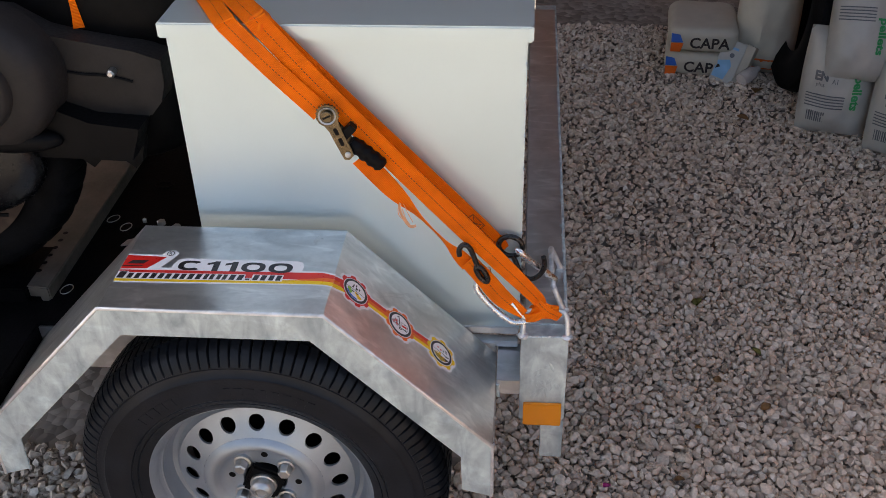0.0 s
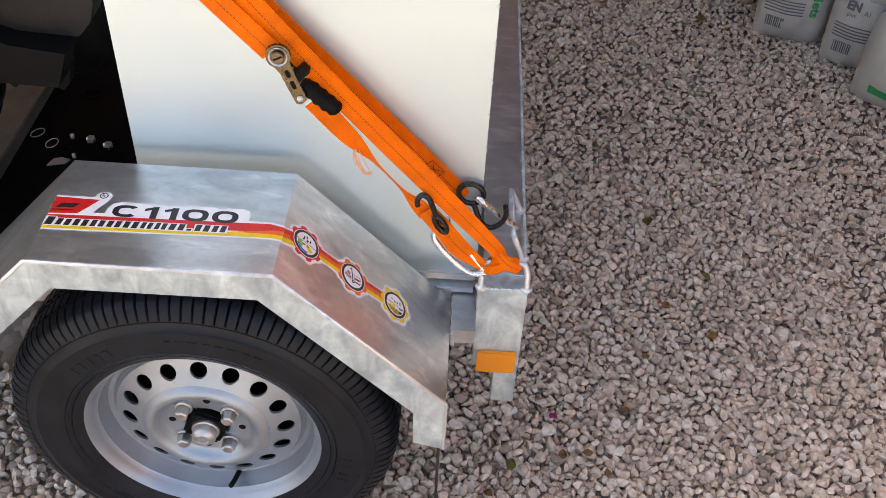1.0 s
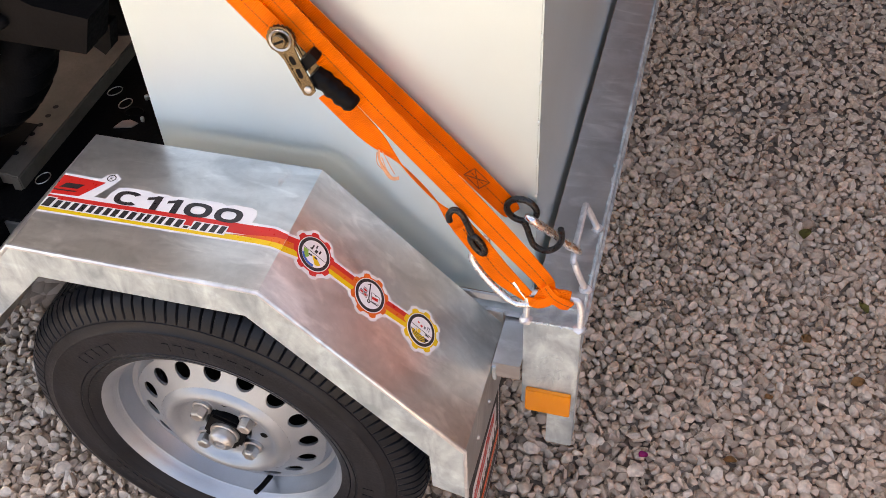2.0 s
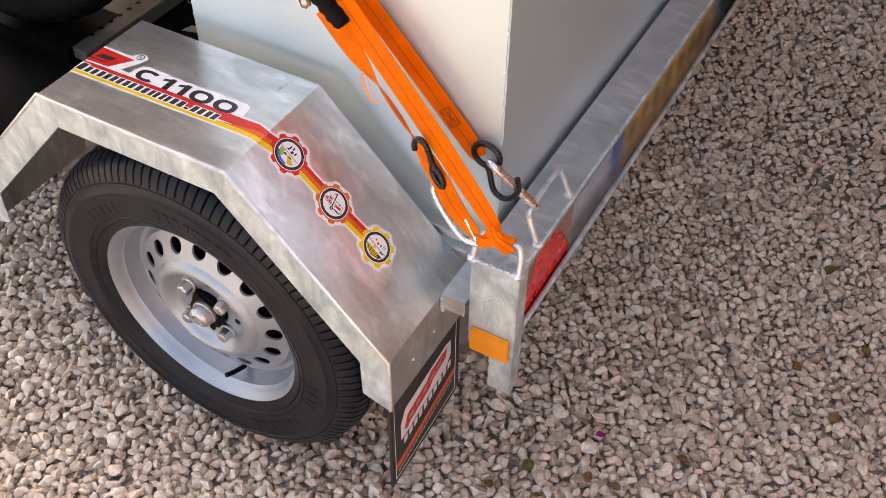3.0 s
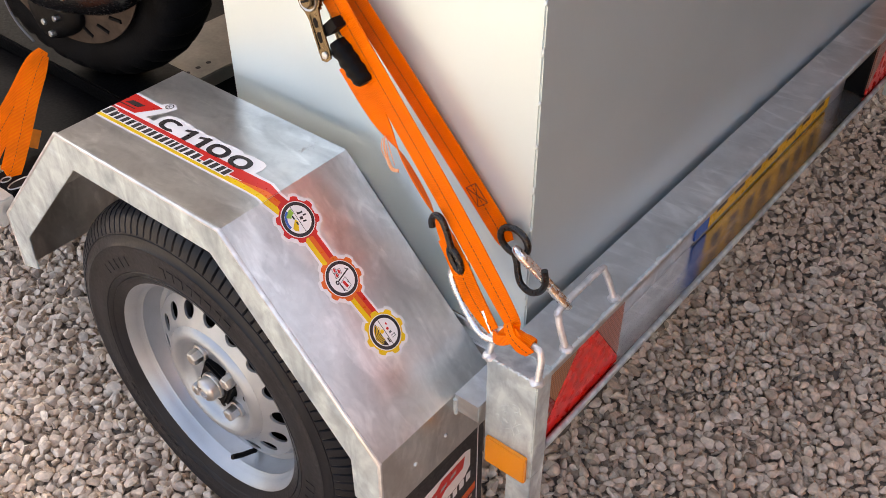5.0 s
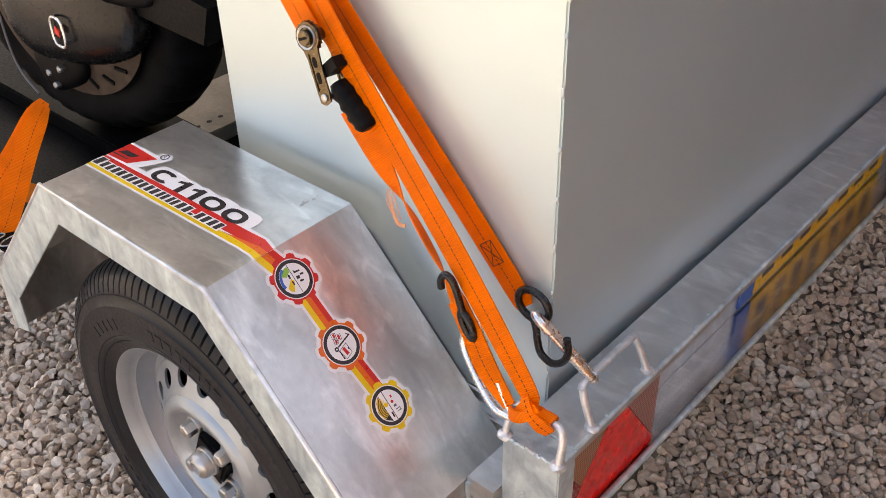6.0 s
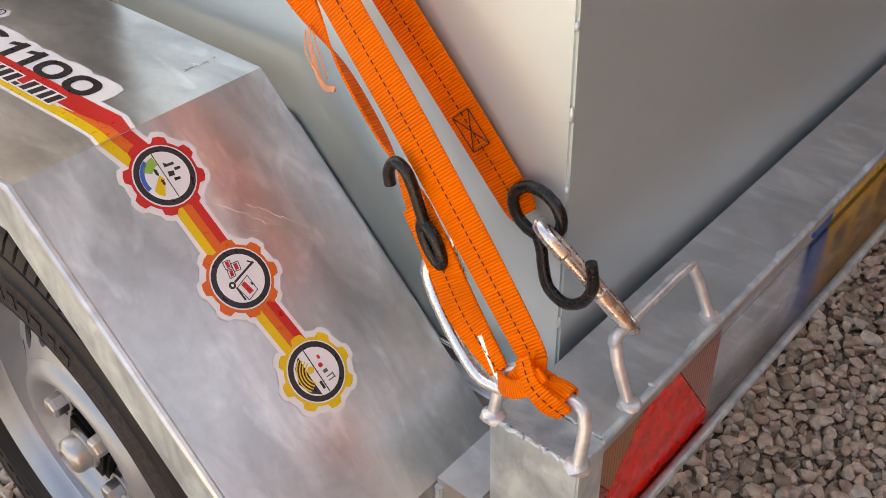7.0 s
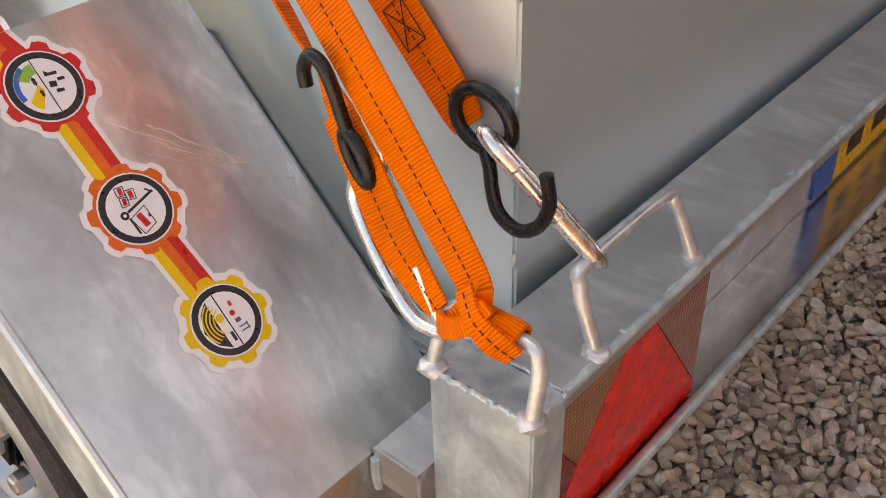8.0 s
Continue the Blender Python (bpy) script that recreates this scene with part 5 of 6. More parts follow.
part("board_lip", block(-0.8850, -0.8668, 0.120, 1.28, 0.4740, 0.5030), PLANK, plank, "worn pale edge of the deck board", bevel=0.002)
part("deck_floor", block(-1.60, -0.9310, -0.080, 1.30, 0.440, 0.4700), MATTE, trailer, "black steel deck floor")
for k in range(5):
    y = 0.16 + 0.17 * k
    for dx in (-0.79, -0.71):
        pts = [(dx + 0.017 * math.cos(a), y + 0.011 * math.sin(a), 0.4800) for a in [2 * math.pi * j / 20 for j in range(20)]]
        part("hole_rim", rod(pts, 0.0014, 6, closed=True), MATTE, trailer, smooth=True)
for x, y, r in ((-0.752, 0.361, 0.0085), (-0.718, 0.347, 0.0085), (-0.786, 0.366, 0.0040), (-0.766, 0.312, 0.0035)):
    bm = lathe([(0.0, 0.008), (r * 0.7, 0.008), (r, 0.006), (r, 0.0)], lambda a, q, d: (x + q * math.cos(a), y + q * math.sin(a), 0.478 + d), 6)
    part("deck_bolt", bm, GALV_BAR, trailer)
part("bolt_plate", prism([(-0.804, 0.284), (-0.776, 0.292), (-0.770, 0.303), (-0.786, 0.308), (-0.798, 0.302)], lambda u, v, d: (u, v, d), 0.4782, 0.4805), GALV_BAR, trailer, bevel=0.0005)
for x, y, turn in ((-0.850, 0.374, 0.5), (-0.816, 0.347, 0.2), (-0.852, 0.150, 0.2)):
    oval = [(x + 0.0095 * math.cos(a) * math.cos(turn) + 0.0135 * math.sin(a) * math.sin(turn), y + 0.0135 * math.sin(a) * math.cos(turn) - 0.0095 * math.cos(a) * math.sin(turn)) for a in [2 * math.pi * j / 20 for j in range(20)]]
    part("rail_slot", prism(oval, lambda u, v, d: (u, v, d), 0.4781, 0.4784), BLACK, trailer)
    part("slot_rim", rod([(u, v, 0.4786) for u, v in oval], 0.0009, 6, closed=True), ZINC, trailer, smooth=True)
for x, y, rx, ry in ((-0.904, -0.118, 0.006, 0.008), (-0.879, -0.108, 0.010, 0.021)):
    oval = [(x + rx * math.cos(a), y + ry * math.sin(a)) for a in [2 * math.pi * j / 20 for j in range(20)]]
    part("rail_slot", prism(oval, lambda u, v, d: (u, v, d), 0.4737, 0.4741), BLACK, trailer)
    part("slot_rim", rod([(u, v, 0.4742) for u, v in oval], 0.0012, 6, closed=True), ZINC, trailer, smooth=True)

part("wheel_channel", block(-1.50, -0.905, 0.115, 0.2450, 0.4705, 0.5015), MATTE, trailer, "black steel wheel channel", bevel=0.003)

# ---- scooter standing lengthwise on the deck ----
SCX, SCY, SCZ = -1.025, 0.180, 0.735
scooter = thing("scooter", (SCX, SCY, 0.50), "black motor scooter strapped upright on the trailer deck", "scooter")
TURN = radians(12)


def sc_wheel(a, r, d):
    x = r * math.cos(a)
    return (SCX + x * math.cos(TURN) + d * math.sin(TURN), SCY + x * math.sin(TURN) - d * math.cos(TURN), SCZ + r * math.sin(a))


tp = [(0.150, 0.046), (0.160, 0.052), (0.178, 0.058), (0.200, 0.060), (0.214, 0.055), (0.2235, 0.044), (0.230, 0.030), (0.2345, 0.014)]
prof2 = [(r, d) for r, d in tp] + [(r, -d) for r, d in tp[::-1]]
sw = part("scooter_wheel", lathe([(0.154, 0.044), (0.148, 0.040), (0.138, 0.030), (0.136, -0.030), (0.150, -0.040)], sc_wheel, 48), BLACK, scooter, "black alloy scooter wheel", smooth=True)
part("scooter_tyre", lathe(prof2, sc_wheel, 4 * 36, radius_at=lambda s, i, r: r - (0.006 if s % 4 == 3 and r > 0.212 else 0)), TREAD, sw, "worn black scooter tyre", smooth=True)
DISC = paint("worn_disc", (0.055, 0.040, 0.033), 0.5, metal=0.6, vary=0.4, scale=40)
part("brake_disc", lathe([(0.060, 0.064), (0.158, 0.064), (0.158, 0.060), (0.060, 0.060)], sc_wheel, 56), DISC, sw, "rusty brown brake disc", smooth=True)
for k in range(22):
    a = 2 * math.pi * k / 22
    part("disc_slot", rod([sc_wheel(a, 0.128, 0.0642), sc_wheel(a + 0.11, 0.146, 0.0642)], 0.0034, 8), BLACK, sw)
for k in range(5):
    a = 2 * math.pi * k / 5 + 0.3
    part("spoke", rod([sc_wheel(a, 0.03, 0.010), sc_wheel(a + 0.12, 0.145, 0.015)], 0.015, 8), BLACK, sw, smooth=True)
part("hub", lathe([(0.0, 0.05), (0.035, 0.05), (0.045, 0.03), (0.045, -0.03), (0.0, -0.03)], sc_wheel, 24), BLACK, sw, smooth=True)


def shell(name, centre, radii, material, label="", power=2.6, turn=(0, 0, 0)):
    """A rounded cast or moulded cover."""
    bm = bmesh.new()
    bmesh.ops.create_uvsphere(bm, u_segments=40, v_segments=24, radius=1)
    for v in bm.verts:
        n = (abs(v.co.x) ** power + abs(v.co.y) ** power + abs(v.co.z) ** power) ** (1 / power)
        v.co = v.co / n
    bm.transform(Matrix.LocRotScale(centre, Euler([radians(q) for q in turn]), radii))
    return part(name, bm, material, scooter, label, smooth=True)


bm = lathe([(0.0, 0.052), (0.060, 0.052), (0.066, 0.048), (0.070, 0.036), (0.092, 0.034), (0.106, 0.026), (0.114, 0.010), (0.116, -0.040)], lambda a, r, d: (-0.885 + 1.10 * r * math.cos(a), 0.118 - d, 0.885 + r * math.sin(a)), 56)
part("drive_cover", bm, ENGINE, scooter, "scuffed grey drive cover", smooth=True)
fairing = [(-0.866, 0.975), (-0.863, 0.918), (-0.850, 0.902), (-0.836, 0.892), (-0.817, 0.858), (-0.806, 0.834), (-0.788, 0.812), (-0.755, 0.797), (-0.717, 0.790), (-0.678, 0.794), (-0.645, 0.806), (-0.628, 0.826), (-0.619, 0.855), (-0.618, 0.894), (-0.655, 0.909), (-0.701, 0.920), (-0.745, 0.930), (-0.785, 0.941), (-0.833, 0.972)]
bm = prism(fairing, lambda u, v, d: (u, d + 0.10 * (u + 0.866), v), 0.150, 0.200)
part("body_panel", bm, ENGINE, scooter, "matt dark grey body panel", bevel=0.010, smooth=True)
# The panel's crease line, drawn as a thin dark rod.
bm = rod([(-0.772, 0.1585, 0.884), (-0.738, 0.1615, 0.877), (-0.700, 0.1650, 0.873), (-0.664, 0.1690, 0.862)], 0.0022, 8, smooth_steps=4)
part("panel_crease", bm, BLACK, scooter, smooth=True)
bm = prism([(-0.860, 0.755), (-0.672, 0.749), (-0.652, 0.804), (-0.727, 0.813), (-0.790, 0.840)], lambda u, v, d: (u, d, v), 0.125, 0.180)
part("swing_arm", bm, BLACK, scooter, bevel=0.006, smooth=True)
GLOSS = paint("glossy_black_plastic", (0.006, 0.006, 0.007), 0.26, vary=0.2, scale=12, bump=0.02, spec=0.3, spread=0.2)
shell("belly_cover", (-0.965, 0.110, 0.735), (0.150, 0.045, 0.085), GLOSS, "glossy black lower cover", power=2.8, turn=(0, -10, 8))
pts = [(-0.935 + 0.016 * math.copysign(abs(math.cos(a)) ** 0.6, math.cos(a)), 0.0625, 0.718 + 0.022 * math.copysign(abs(math.sin(a)) ** 0.6, math.sin(a))) for a in [2 * math.pi * j / 24 for j in range(24)]]
badge = part("badge_rim", rod(pts, 0.0022, 8, closed=True), CHROME, scooter, "bright rim round a dark badge", smooth=True)
part("badge_mark", prism([(-0.942, 0.716), (-0.930, 0.712), (-0.928, 0.722), (-0.938, 0.727)], lambda u, v, d: (u, d, v), 0.0605, 0.0625), LABEL_RED, badge)
# Black shells fill the dark mass here, with its shade in their colour.
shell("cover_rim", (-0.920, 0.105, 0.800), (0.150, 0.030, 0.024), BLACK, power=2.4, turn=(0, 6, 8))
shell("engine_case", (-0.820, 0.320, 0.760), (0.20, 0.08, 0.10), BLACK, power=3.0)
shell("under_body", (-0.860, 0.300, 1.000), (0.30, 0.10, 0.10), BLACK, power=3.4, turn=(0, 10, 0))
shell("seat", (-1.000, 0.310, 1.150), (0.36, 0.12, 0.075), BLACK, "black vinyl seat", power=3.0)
shell("tail_case", (-0.675, 0.420, 0.935), (0.065, 0.055, 0.050), paint("navy_plastic", (0.010, 0.012, 0.022), 0.3, vary=0.2), "dark blue plastic tail case", power=4.0)
part("cable", rod([(-0.775, 0.350, 0.835), (-0.755, 0.350, 0.872), (-0.715, 0.350, 0.905), (-0.690, 0.380, 0.920)], 0.0022, 8, smooth_steps=6), SACK_GREY, scooter, smooth=True)
shell("muffler", (-1.260, 0.160, 0.800), (0.16, 0.050, 0.055), MATTE, power=3.0)
for x, y, z in ((-0.835, 0.086, 0.930), (-0.888, 0.086, 0.848), (-0.985, 0.086, 0.945), (-0.690, 0.160, 0.880)):
    bm = lathe([(0.0, 0.008), (0.004, 0.008), (0.0065, 0.005), (0.0065, -0.012)], lambda a, r, d: (x + r * math.cos(a), y - d, z + r * math.sin(a)), 6)
    part("cover_screw", bm, ZINC, scooter)
bm = rod([(-0.832, 0.083, 0.880), (-0.829, 0.083, 0.868), (-0.831, 0.083, 0.856), (-0.838, 0.083, 0.846)], 0.005, 8, smooth_steps=4)
part("cover_slot", bm, BLACK, scooter, smooth=True)
bm = lathe([(0.030, 0.0), (0.034, 0.012), (0.040, 0.014), (0.046, 0.010), (0.048, 0.0)], lambda a, r, d: (-0.885 + r * math.cos(a), 0.068 - d, 0.885 + r * math.sin(a)), 32)
part("cover_ring", bm, ENGINE, scooter, smooth=True)
for x in (-0.770, -0.700):
    part("mount_lug", prism([(-0.024, 0.0), (0.022, 0.0), (0.012, -0.040), (0.0, -0.052), (-0.014, -0.040)], lambda u, v, d: (x + u, d, 0.748 + v), 0.195, 0.215), BLACK, scooter, bevel=0.003)

part("brake_hose", rod([(-1.163, 0.085, 0.680), (-1.161, 0.085, 0.636), (-1.152, 0.085, 0.602), (-1.132, 0.085, 0.578), (-1.099, 0.085, 0.561)], 0.0020, 8, smooth_steps=6), SACK_GREY, scooter, smooth=True)
for x, z in ((-1.020, 0.625), (-1.058, 0.608), (-1.045, 0.590)):
    bm = lathe([(0.0, 0.010), (0.0045, 0.010), (0.0058, 0.008), (0.0058, -0.01)], lambda a, r, d: (x + r * math.cos(a), 0.098 - d, z + r * math.sin(a)), 8)
    part("caliper_bolt", bm, ZINC, scooter)
shell("brake_caliper", (-1.045, 0.112, 0.625), (0.060, 0.018, 0.045), BLACK, power=3.0, turn=(0, -25, 8))

deck_strap = thing("tie_down_strap", (-0.95, -0.05, 0.41), "orange webbing strap tying the scooter to the deck", "tie-down strap")
ribbon("web", [(-0.966, 0.030, 0.612), (-0.966, 0.010, 0.596), (-0.962, -0.030, 0.560), (-0.958, -0.085, 0.515), (-0.955, -0.125, 0.478)], (0.75, -0.65, 0.25), 0.034, deck_strap, "wide orange web", stitches=0.006, pinch=[0.45, 0.9, 1, 1, 1])
ribbon("web", [(-0.963, 0.027, 0.606), (-0.957, 0.006, 0.590), (-0.944, -0.030, 0.555), (-0.922, -0.075, 0.508), (-0.908, -0.105, 0.480), (-0.910, -0.112, 0.476)], (0.80, -0.55, 0.25), 0.032, deck_strap, stitches=0.006, pinch=[0.5, 0.9, 1, 1, 0.95, 0.9])
ribbon("web_tail", [(-0.942, -0.030, 0.486), (-0.962, -0.045, 0.492), (-0.985, -0.062, 0.492), (-1.010, -0.092, 0.484)], (0.5, -0.6, 0.6), 0.030, deck_strap, "yellow-orange strap end", material=paint("amber_web", (0.62, 0.19, 0.005), 0.7, vary=0.2, scale=60, bump=0.2))
ribbon("web_tail", [(-0.775, 0.235, 1.090), (-0.752, 0.205, 1.020), (-0.743, 0.198, 0.970), (-0.741, 0.196, 0.935)], (0.5, -1, 0.1), 0.014, deck_strap, pinch=[0.7, 0.7, 0.7, 1.2])


# ---- sacks and cartons beside the added walls ----
def sack(name, at, wide, high, deep, yaw, lean, material, label, category, group="", seed=0):
    """A filled film sack: a stuffed pillow with a creased face and seams; returns the thing and its face mapping."""
    ob = thing(name, at, label, category, group=group)
    m = Matrix.Translation(at) @ Matrix.Rotation(radians(yaw), 4, 'Z') @ Matrix.Rotation(radians(lean), 4, 'X')

    def bulge(u, v):
        return deep / 2 * max(0.0, 1 - abs(u) ** 2.2) ** 0.55 * max(0.0, 1 - abs(v) ** 2.8) ** 0.5

    def skin(u, v, sign, d=0.0):
        crease = 0.010 * noise.noise(Vector((u * 2.2 + seed, v * 2.6, sign * 3.0))) + 0.005 * noise.noise(Vector((u * 6 + seed, v * 7, sign)))
        b = bulge(u, v)
        taper = 1 - 0.06 * v * v
        return m @ Vector((u * wide / 2 * taper, -sign * (b + (crease * min(1, b * 40) if b > 0 else 0) + d), high / 2 + v * high / 2))

    bm = bmesh.new()
    nu, nv = 18, 24
    for sign in (1, -1):
        grid = [[bm.verts.new(skin(2 * i / nu - 1, 2 * j / nv - 1, sign)) for i in range(nu + 1)] for j in range(nv + 1)]
        for j in range(nv):
            for i in range(nu):
                bm.faces.new((grid[j][i], grid[j][i + 1], grid[j + 1][i + 1], grid[j + 1][i]))
    bmesh.ops.remove_doubles(bm, verts=bm.verts, dist=0.0006)
    part("body", bm, material, ob, smooth=True)
    return ob, lambda u, v, d: tuple(skin(u, v, 1, d + 0.0008))


def print_bars(name, ob, to3, rows, material, d=0.0015):
    bm = bmesh.new()
    for u0, u1, v0, v1 in rows:
        n = max(1, int((u1 - u0) / 0.08))
        for k in range(n):
            prism(rect(u0 + (u1 - u0) * k / n, u0 + (u1 - u0) * (k + 1) / n, v0, v1), to3, d - 0.001, d, bm)
    part(name, bm, material, ob)


def pellet_sack(at, yaw, lean, seed, wide=0.215, high=0.330, upper=False):
    ob, to3 = sack("pellet_sack", at, wide, high, 0.165, yaw, lean, SACK, "white printed pellet sack lying on another sack" if upper else "white printed pellet sack standing on the gravel", "sack", "pellet sacks", seed)
    start = 0.10 if upper else 0.22
    bm = letters("pellets", 0.34, lambda u, v, d: to3(0.40 + v * 1.0, start - u * 0.72, d), 0.0015, 0.0, 0.0, bold=0.012)
    part("green_print", bm, LABEL_GREEN, ob)
    if not upper:
        bm = letters("EN", 0.22, to3, 0.0015, -0.66, 0.09, wide=1.3, bold=0.012)
        letters("plus", 0.11, to3, 0.0015, -0.60, -0.03, wide=1.3, bm=bm)
        letters("A1", 0.13, to3, 0.0015, -0.20, 0.04, wide=1.3, bm=bm)
        part("black_print", bm, SACK_GREY, ob)
    lift = 0.45 if upper else 0.0
    print_bars("small_print", ob, to3, [(-0.82, 0.22, lift - 0.20 - 0.055 * k, lift - 0.180 - 0.055 * k) for k in range(5)], SACK_GREY)
    if not upper:
        print_bars("barcode", ob, to3, [(-0.72 + 0.055 * k, -0.72 + 0.055 * k + (0.034 if k % 3 else 0.022), -0.70, -0.50) for k in range(9)], SACK_GREY)
    return ob


pellet_sack((0.875, 1.700, -0.004), -14, -12, 1)
pellet_sack((0.905, 1.660, 0.195), -10, -24, 2, wide=0.185, upper=True)
pellet_sack((1.045, 1.560, -0.004), -22, -12, 3)
pellet_sack((1.090, 1.530, 0.200), -20, -22, 4, wide=0.185, upper=True)
ob, to3 = sack("pellet_sack", (1.120, 1.345, -0.004), 0.30, 0.25, 0.22, -32, -10, SACK, "half-empty white pellet sack slumped on the gravel", "sack", "pellet sacks", 7)
print_bars("green_band", ob, to3, [(-0.62, -0.10, -0.62, -0.45)], LABEL_GREEN)
print_bars("small_print", ob, to3, [(-0.2, 0.5, -0.1 - 0.1 * k, -0.06 - 0.1 * k) for k in range(2)], SACK_GREY)
ob, to3 = sack("pellet_sack", (1.180, 1.315, 0.200), 0.30, 0.16, 0.20, -32, -30, SACK, "crumpled empty white plastic sack on top of another", "sack", "pellet sacks", 9)

# old tyre behind the sacks
old = thing("old_tyre", (0.880, 2.06, 0.0), "worn black car tyre leaning behind the sacks", "tyre")
bm = lathe([(0.15, 0.06), (0.19, 0.085), (0.24, 0.088), (0.275, 0.07), (0.285, 0.04), (0.285, -0.04), (0.275, -0.07), (0.24, -0.088), (0.19, -0.085), (0.15, -0.06)], lambda a, r, d: (0.880 + d + 0.1 * r * math.sin(a), 2.06 + r * math.cos(a), 0.280 + r * math.sin(a)), 60)
part("body", bm, TREAD, old, smooth=True)
# stacked sacks with plain bars for their print
for k in range(2):
    base = (0.545, 2.235, 0.088 * k)
    ob = thing("mortar_sack", base, "white paper sack with black print and orange end, stacked", "sack", "mortar sacks")
    lay = Matrix.Translation((base[0], base[1], base[2] + 0.043)) @ Matrix.Rotation(radians(-9 + 4 * k), 4, 'Z')
    bm = bmesh.new()
    bmesh.ops.create_cube(bm, size=1)
    bmesh.ops.subdivide_edges(bm, edges=bm.edges[:], cuts=9, use_grid_fill=True)
    for v in bm.verts:
        p = v.co * 2
        n = (abs(p.x) ** 7 + abs(p.y) ** 7 + abs(p.z) ** 4) ** (1 / 6.0)
        p = p / max(n, 0.6) * max(abs(p.x), abs(p.y), abs(p.z))
        v.co = lay @ (Vector((p.x * 0.118, p.y * 0.15, p.z * 0.043)) + Vector(noise.noise_vector(p * 2.1 + Vector((k * 5, 0, 0)))) * 0.004)
    part("body", bm, CREAM, ob, smooth=True)
    face = lambda u, v, d, lay=lay: tuple(lay @ Vector((u, -0.150 - d, v)))
    part("black_print", letters("CAPA", 0.052, face, 0.004, -0.050, -0.020, bold=0.0012), LABEL_BLACK, ob)
    decal("orange_end", [[(-0.112, -0.036), (-0.078, -0.036), (-0.070, -0.004), (-0.112, -0.004)]], face, 0.004, LABEL_ORANGE, ob)
    decal("blue_end", [[(-0.112, -0.002), (-0.072, -0.002), (-0.084, 0.026), (-0.112, 0.030)]], face, 0.004, LABEL_BLUE, ob)
carton = thing("carton", (0.590, 2.055, 0.0), "white and blue printed carton leaning on the sacks", "carton")
tilt = Matrix.Translation((0.590, 2.050, 0.0)) @ Matrix.Rotation(radians(-18), 4, 'Z') @ Matrix.Rotation(radians(-24), 4, 'X') @ Matrix.Rotation(radians(14), 4, 'Y')
bm = block(-0.038, 0.038, 0.0, 0.04, 0.0, 0.150)
bm.transform(tilt)
part("body", bm, SACK, carton, bevel=0.002)
on_carton = lambda u, v, d: tuple(tilt @ Vector((u, -d, v)))
decal("print", [[(-0.034, 0.015), (0.008, 0.015), (0.016, 0.065), (0.004, 0.085), (-0.034, 0.070)], rect(-0.026, 0.018, 0.120, 0.128)], on_carton, 0.001, paint("pale_blue_print", (0.20, 0.42, 0.66), 0.45, vary=0.1), carton)
decal("print", [disc(0.004, 0.100, 0.008, 14)], on_carton, 0.001, SACK_GREY, carton)
carton2 = thing("carton", (0.640, 2.05, 0.0), "plain white carton beside the printed one", "carton")
tilt2 = Matrix.Translation((0.640, 2.050, 0.0)) @ Matrix.Rotation(radians(-30), 4, 'Z') @ Matrix.Rotation(radians(-22), 4, 'X') @ Matrix.Rotation(radians(10), 4, 'Y')
bm = block(-0.022, 0.022, 0.0, 0.04, 0.0, 0.135)
bm.transform(tilt2)
part("body", bm, CREAM, carton2, bevel=0.002)
ob, to3 = sack("soil_sack", (0.745, 2.150, -0.003), 0.21, 0.36, 0.16, -16, -10, CREAM, "cream sack with an orange foot and a green printed top", "sack", "", 21)
print_bars("orange_foot", ob, to3, [(-0.85, 0.85, -0.88, -0.66)], LABEL_ORANGE)
print_bars("green_top", ob, to3, [(-0.75, 0.2, 0.62, 0.82)], LABEL_GREEN)
print_bars("blue_top", ob, to3, [(-0.2, 0.7, 0.70, 0.92)], LABEL_BLUE)
bottle = thing("bottle", (0.675, 2.03, 0.0), "small clear plastic bottle lying on the gravel", "bottle")
ax = Vector((0.75, 0.6, 0.25)).normalized()
e1 = ax.orthogonal().normalized()
e2 = ax.cross(e1)
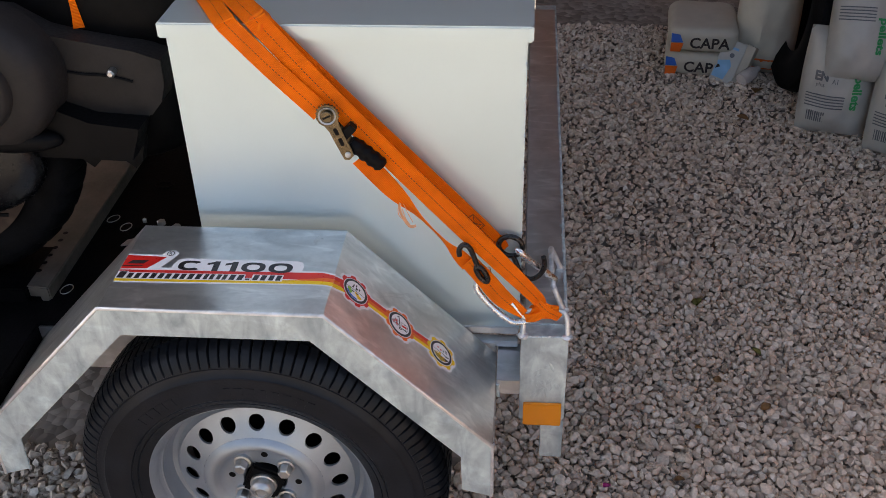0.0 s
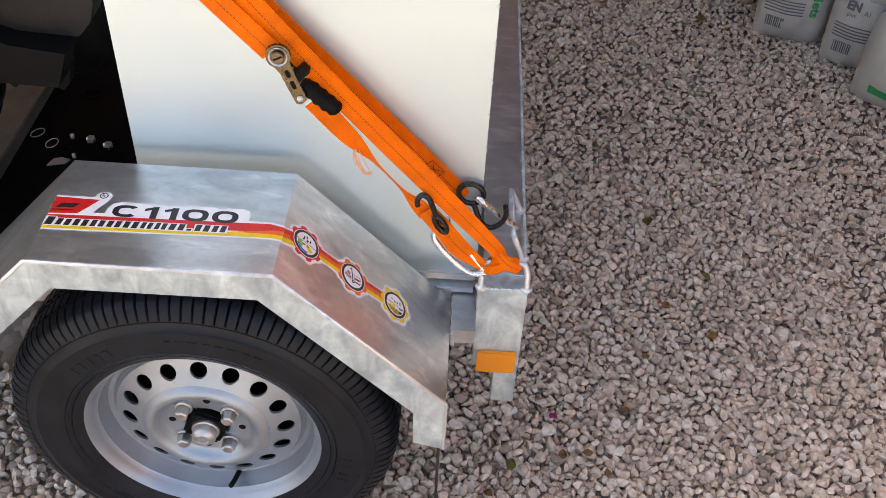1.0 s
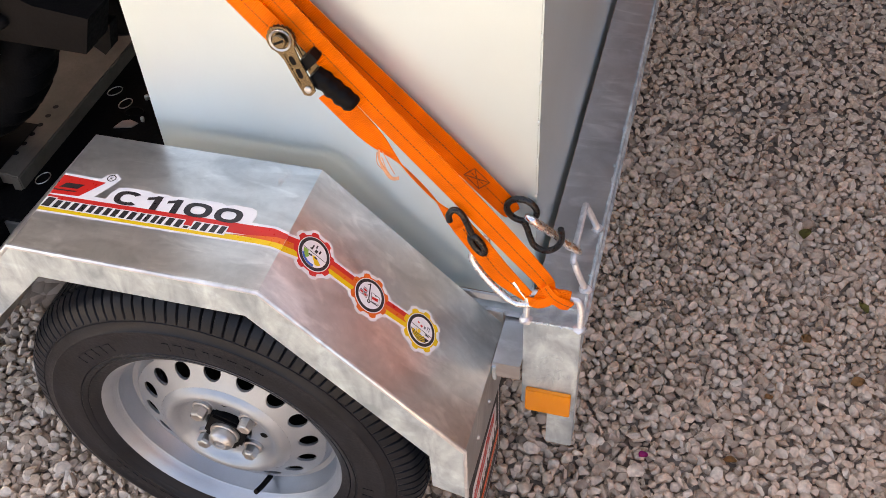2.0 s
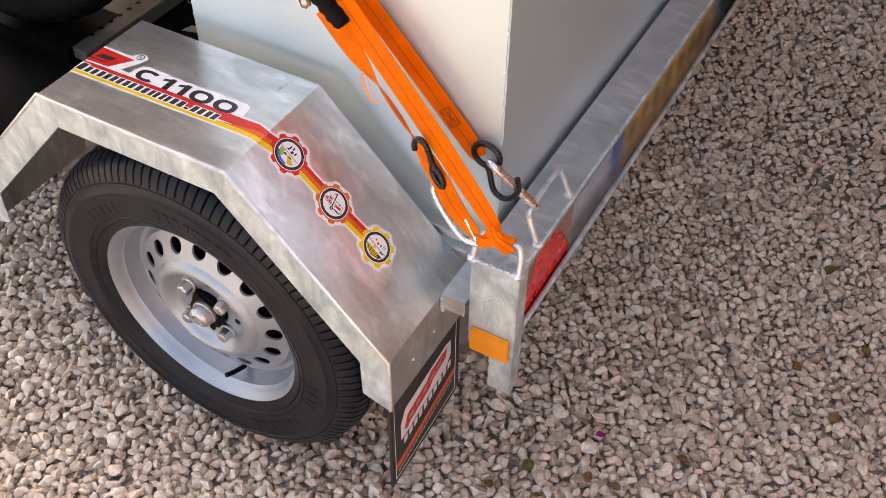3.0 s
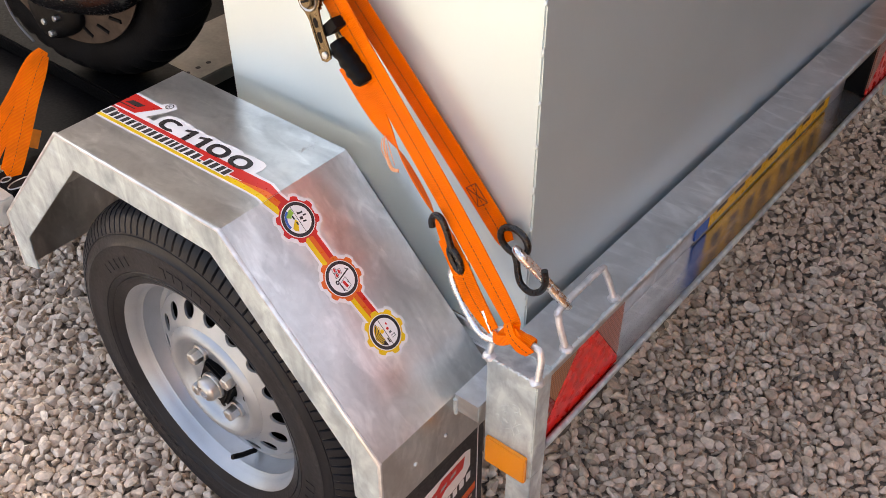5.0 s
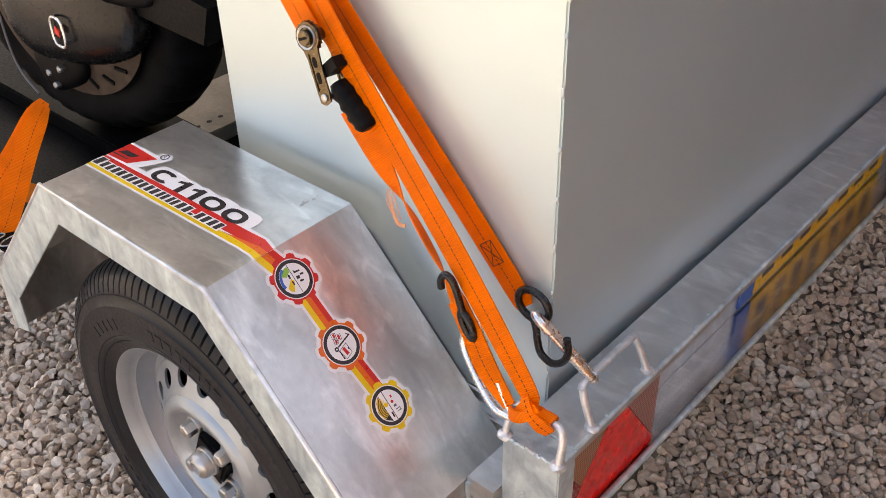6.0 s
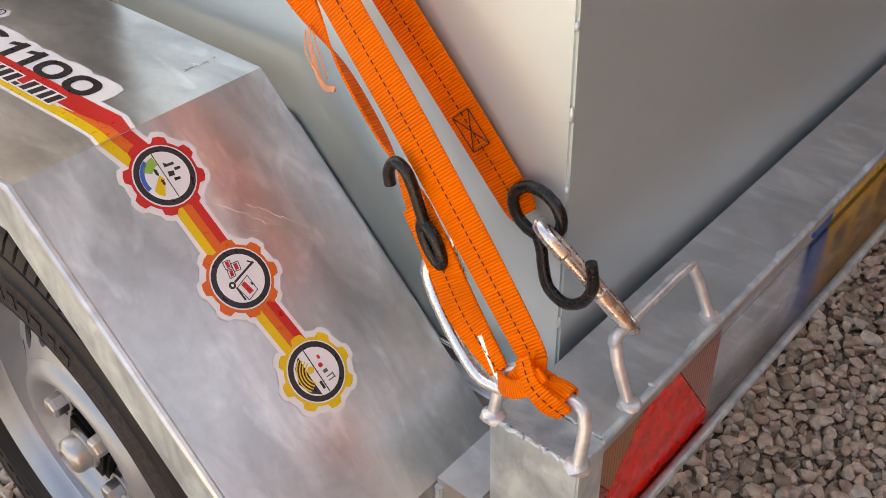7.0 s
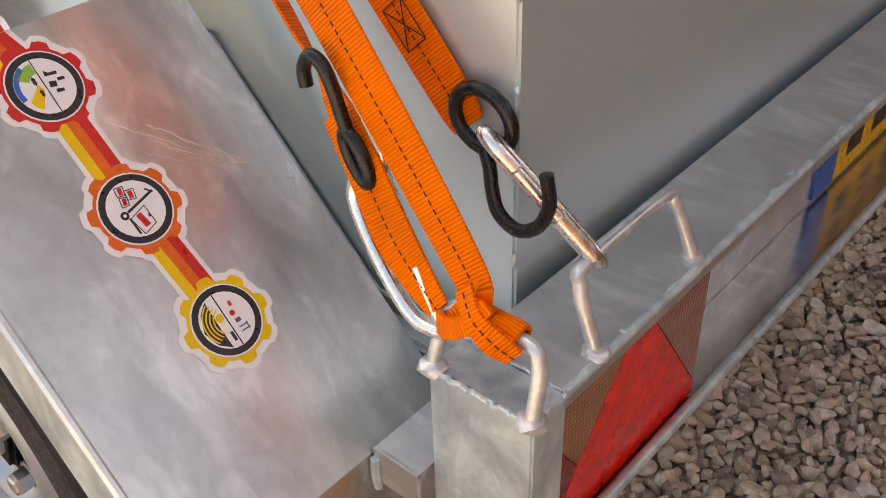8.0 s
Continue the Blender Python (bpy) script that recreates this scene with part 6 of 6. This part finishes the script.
bm = lathe([(0.0, 0.0), (0.022, 0.002), (0.024, 0.01), (0.024, 0.055), (0.012, 0.072), (0.011, 0.085), (0.0, 0.086)], lambda a, r, d: tuple(Vector((0.655, 2.010, 0.028)) + ax * d + e1 * (r * math.cos(a)) + e2 * (r * math.sin(a))), 20)
part("body", bm, paint("milky_plastic", (0.55, 0.50, 0.48), 0.2, vary=0.1), bottle, smooth=True)

# ---- fallen leaves and petals on the stones ----
bits = random.Random(8)


def leaf(name, x, y, size, material, label, category, group):
    z = 0.016
    bm = bmesh.new()
    turn = Matrix.Translation((x, y, z)) @ Euler((bits.uniform(-0.35, 0.35), bits.uniform(-0.35, 0.35), bits.uniform(0, 6.3))).to_matrix().to_4x4()
    rows = [(0.0, 0.06), (0.2, 0.30), (0.45, 0.42), (0.7, 0.32), (0.9, 0.14), (1.0, 0.02)]
    mid = []
    for u, w in rows:
        mid.append([bm.verts.new(turn @ Vector((size * (u - 0.5), size * s * w, size * (0.10 * abs(s) + 0.12 * math.sin(u * 3))))) for s in (-1, 0, 1)])
    for p, q in zip(mid, mid[1:]):
        for i in range(2):
            bm.faces.new((p[i], p[i + 1], q[i + 1], q[i]))
    bmesh.ops.solidify(bm, geom=bm.faces[:], thickness=0.0006)
    me_ob = part(name, bm, material, None, smooth=True)
    return tagged(me_ob, label=label, category=category, group=group)


leaf("flower_petal", 0.104, 0.181, 0.020, PETAL, "crumpled bright pink petal lying on gravel", "petal", "")
for x, y, s in ((0.118, 0.095, 0.020), (0.06, 0.02, 0.017), (0.165, 0.10, 0.020), (0.30, 0.35, 0.018), (0.20, 0.06, 0.016), (-0.02, 0.00, 0.020), (0.245, 0.205, 0.022), (0.36, 0.50, 0.022), (0.70, 1.95, 0.05), (0.62, 1.75, 0.04), (0.45, 0.42, 0.025)):
    leaf("fallen_leaf", x, y, s, LEAF, "curled dry brown leaf lying on gravel", "leaf", "dry leaves")
for x, y, s in ((0.02, 0.065, 0.026), (0.352, 0.775, 0.030), (0.46, 0.60, 0.026)):
    leaf("fallen_leaf", x, y, s, LEAF_GREEN, "yellow-green fallen leaf lying on gravel", "leaf", "green leaves")
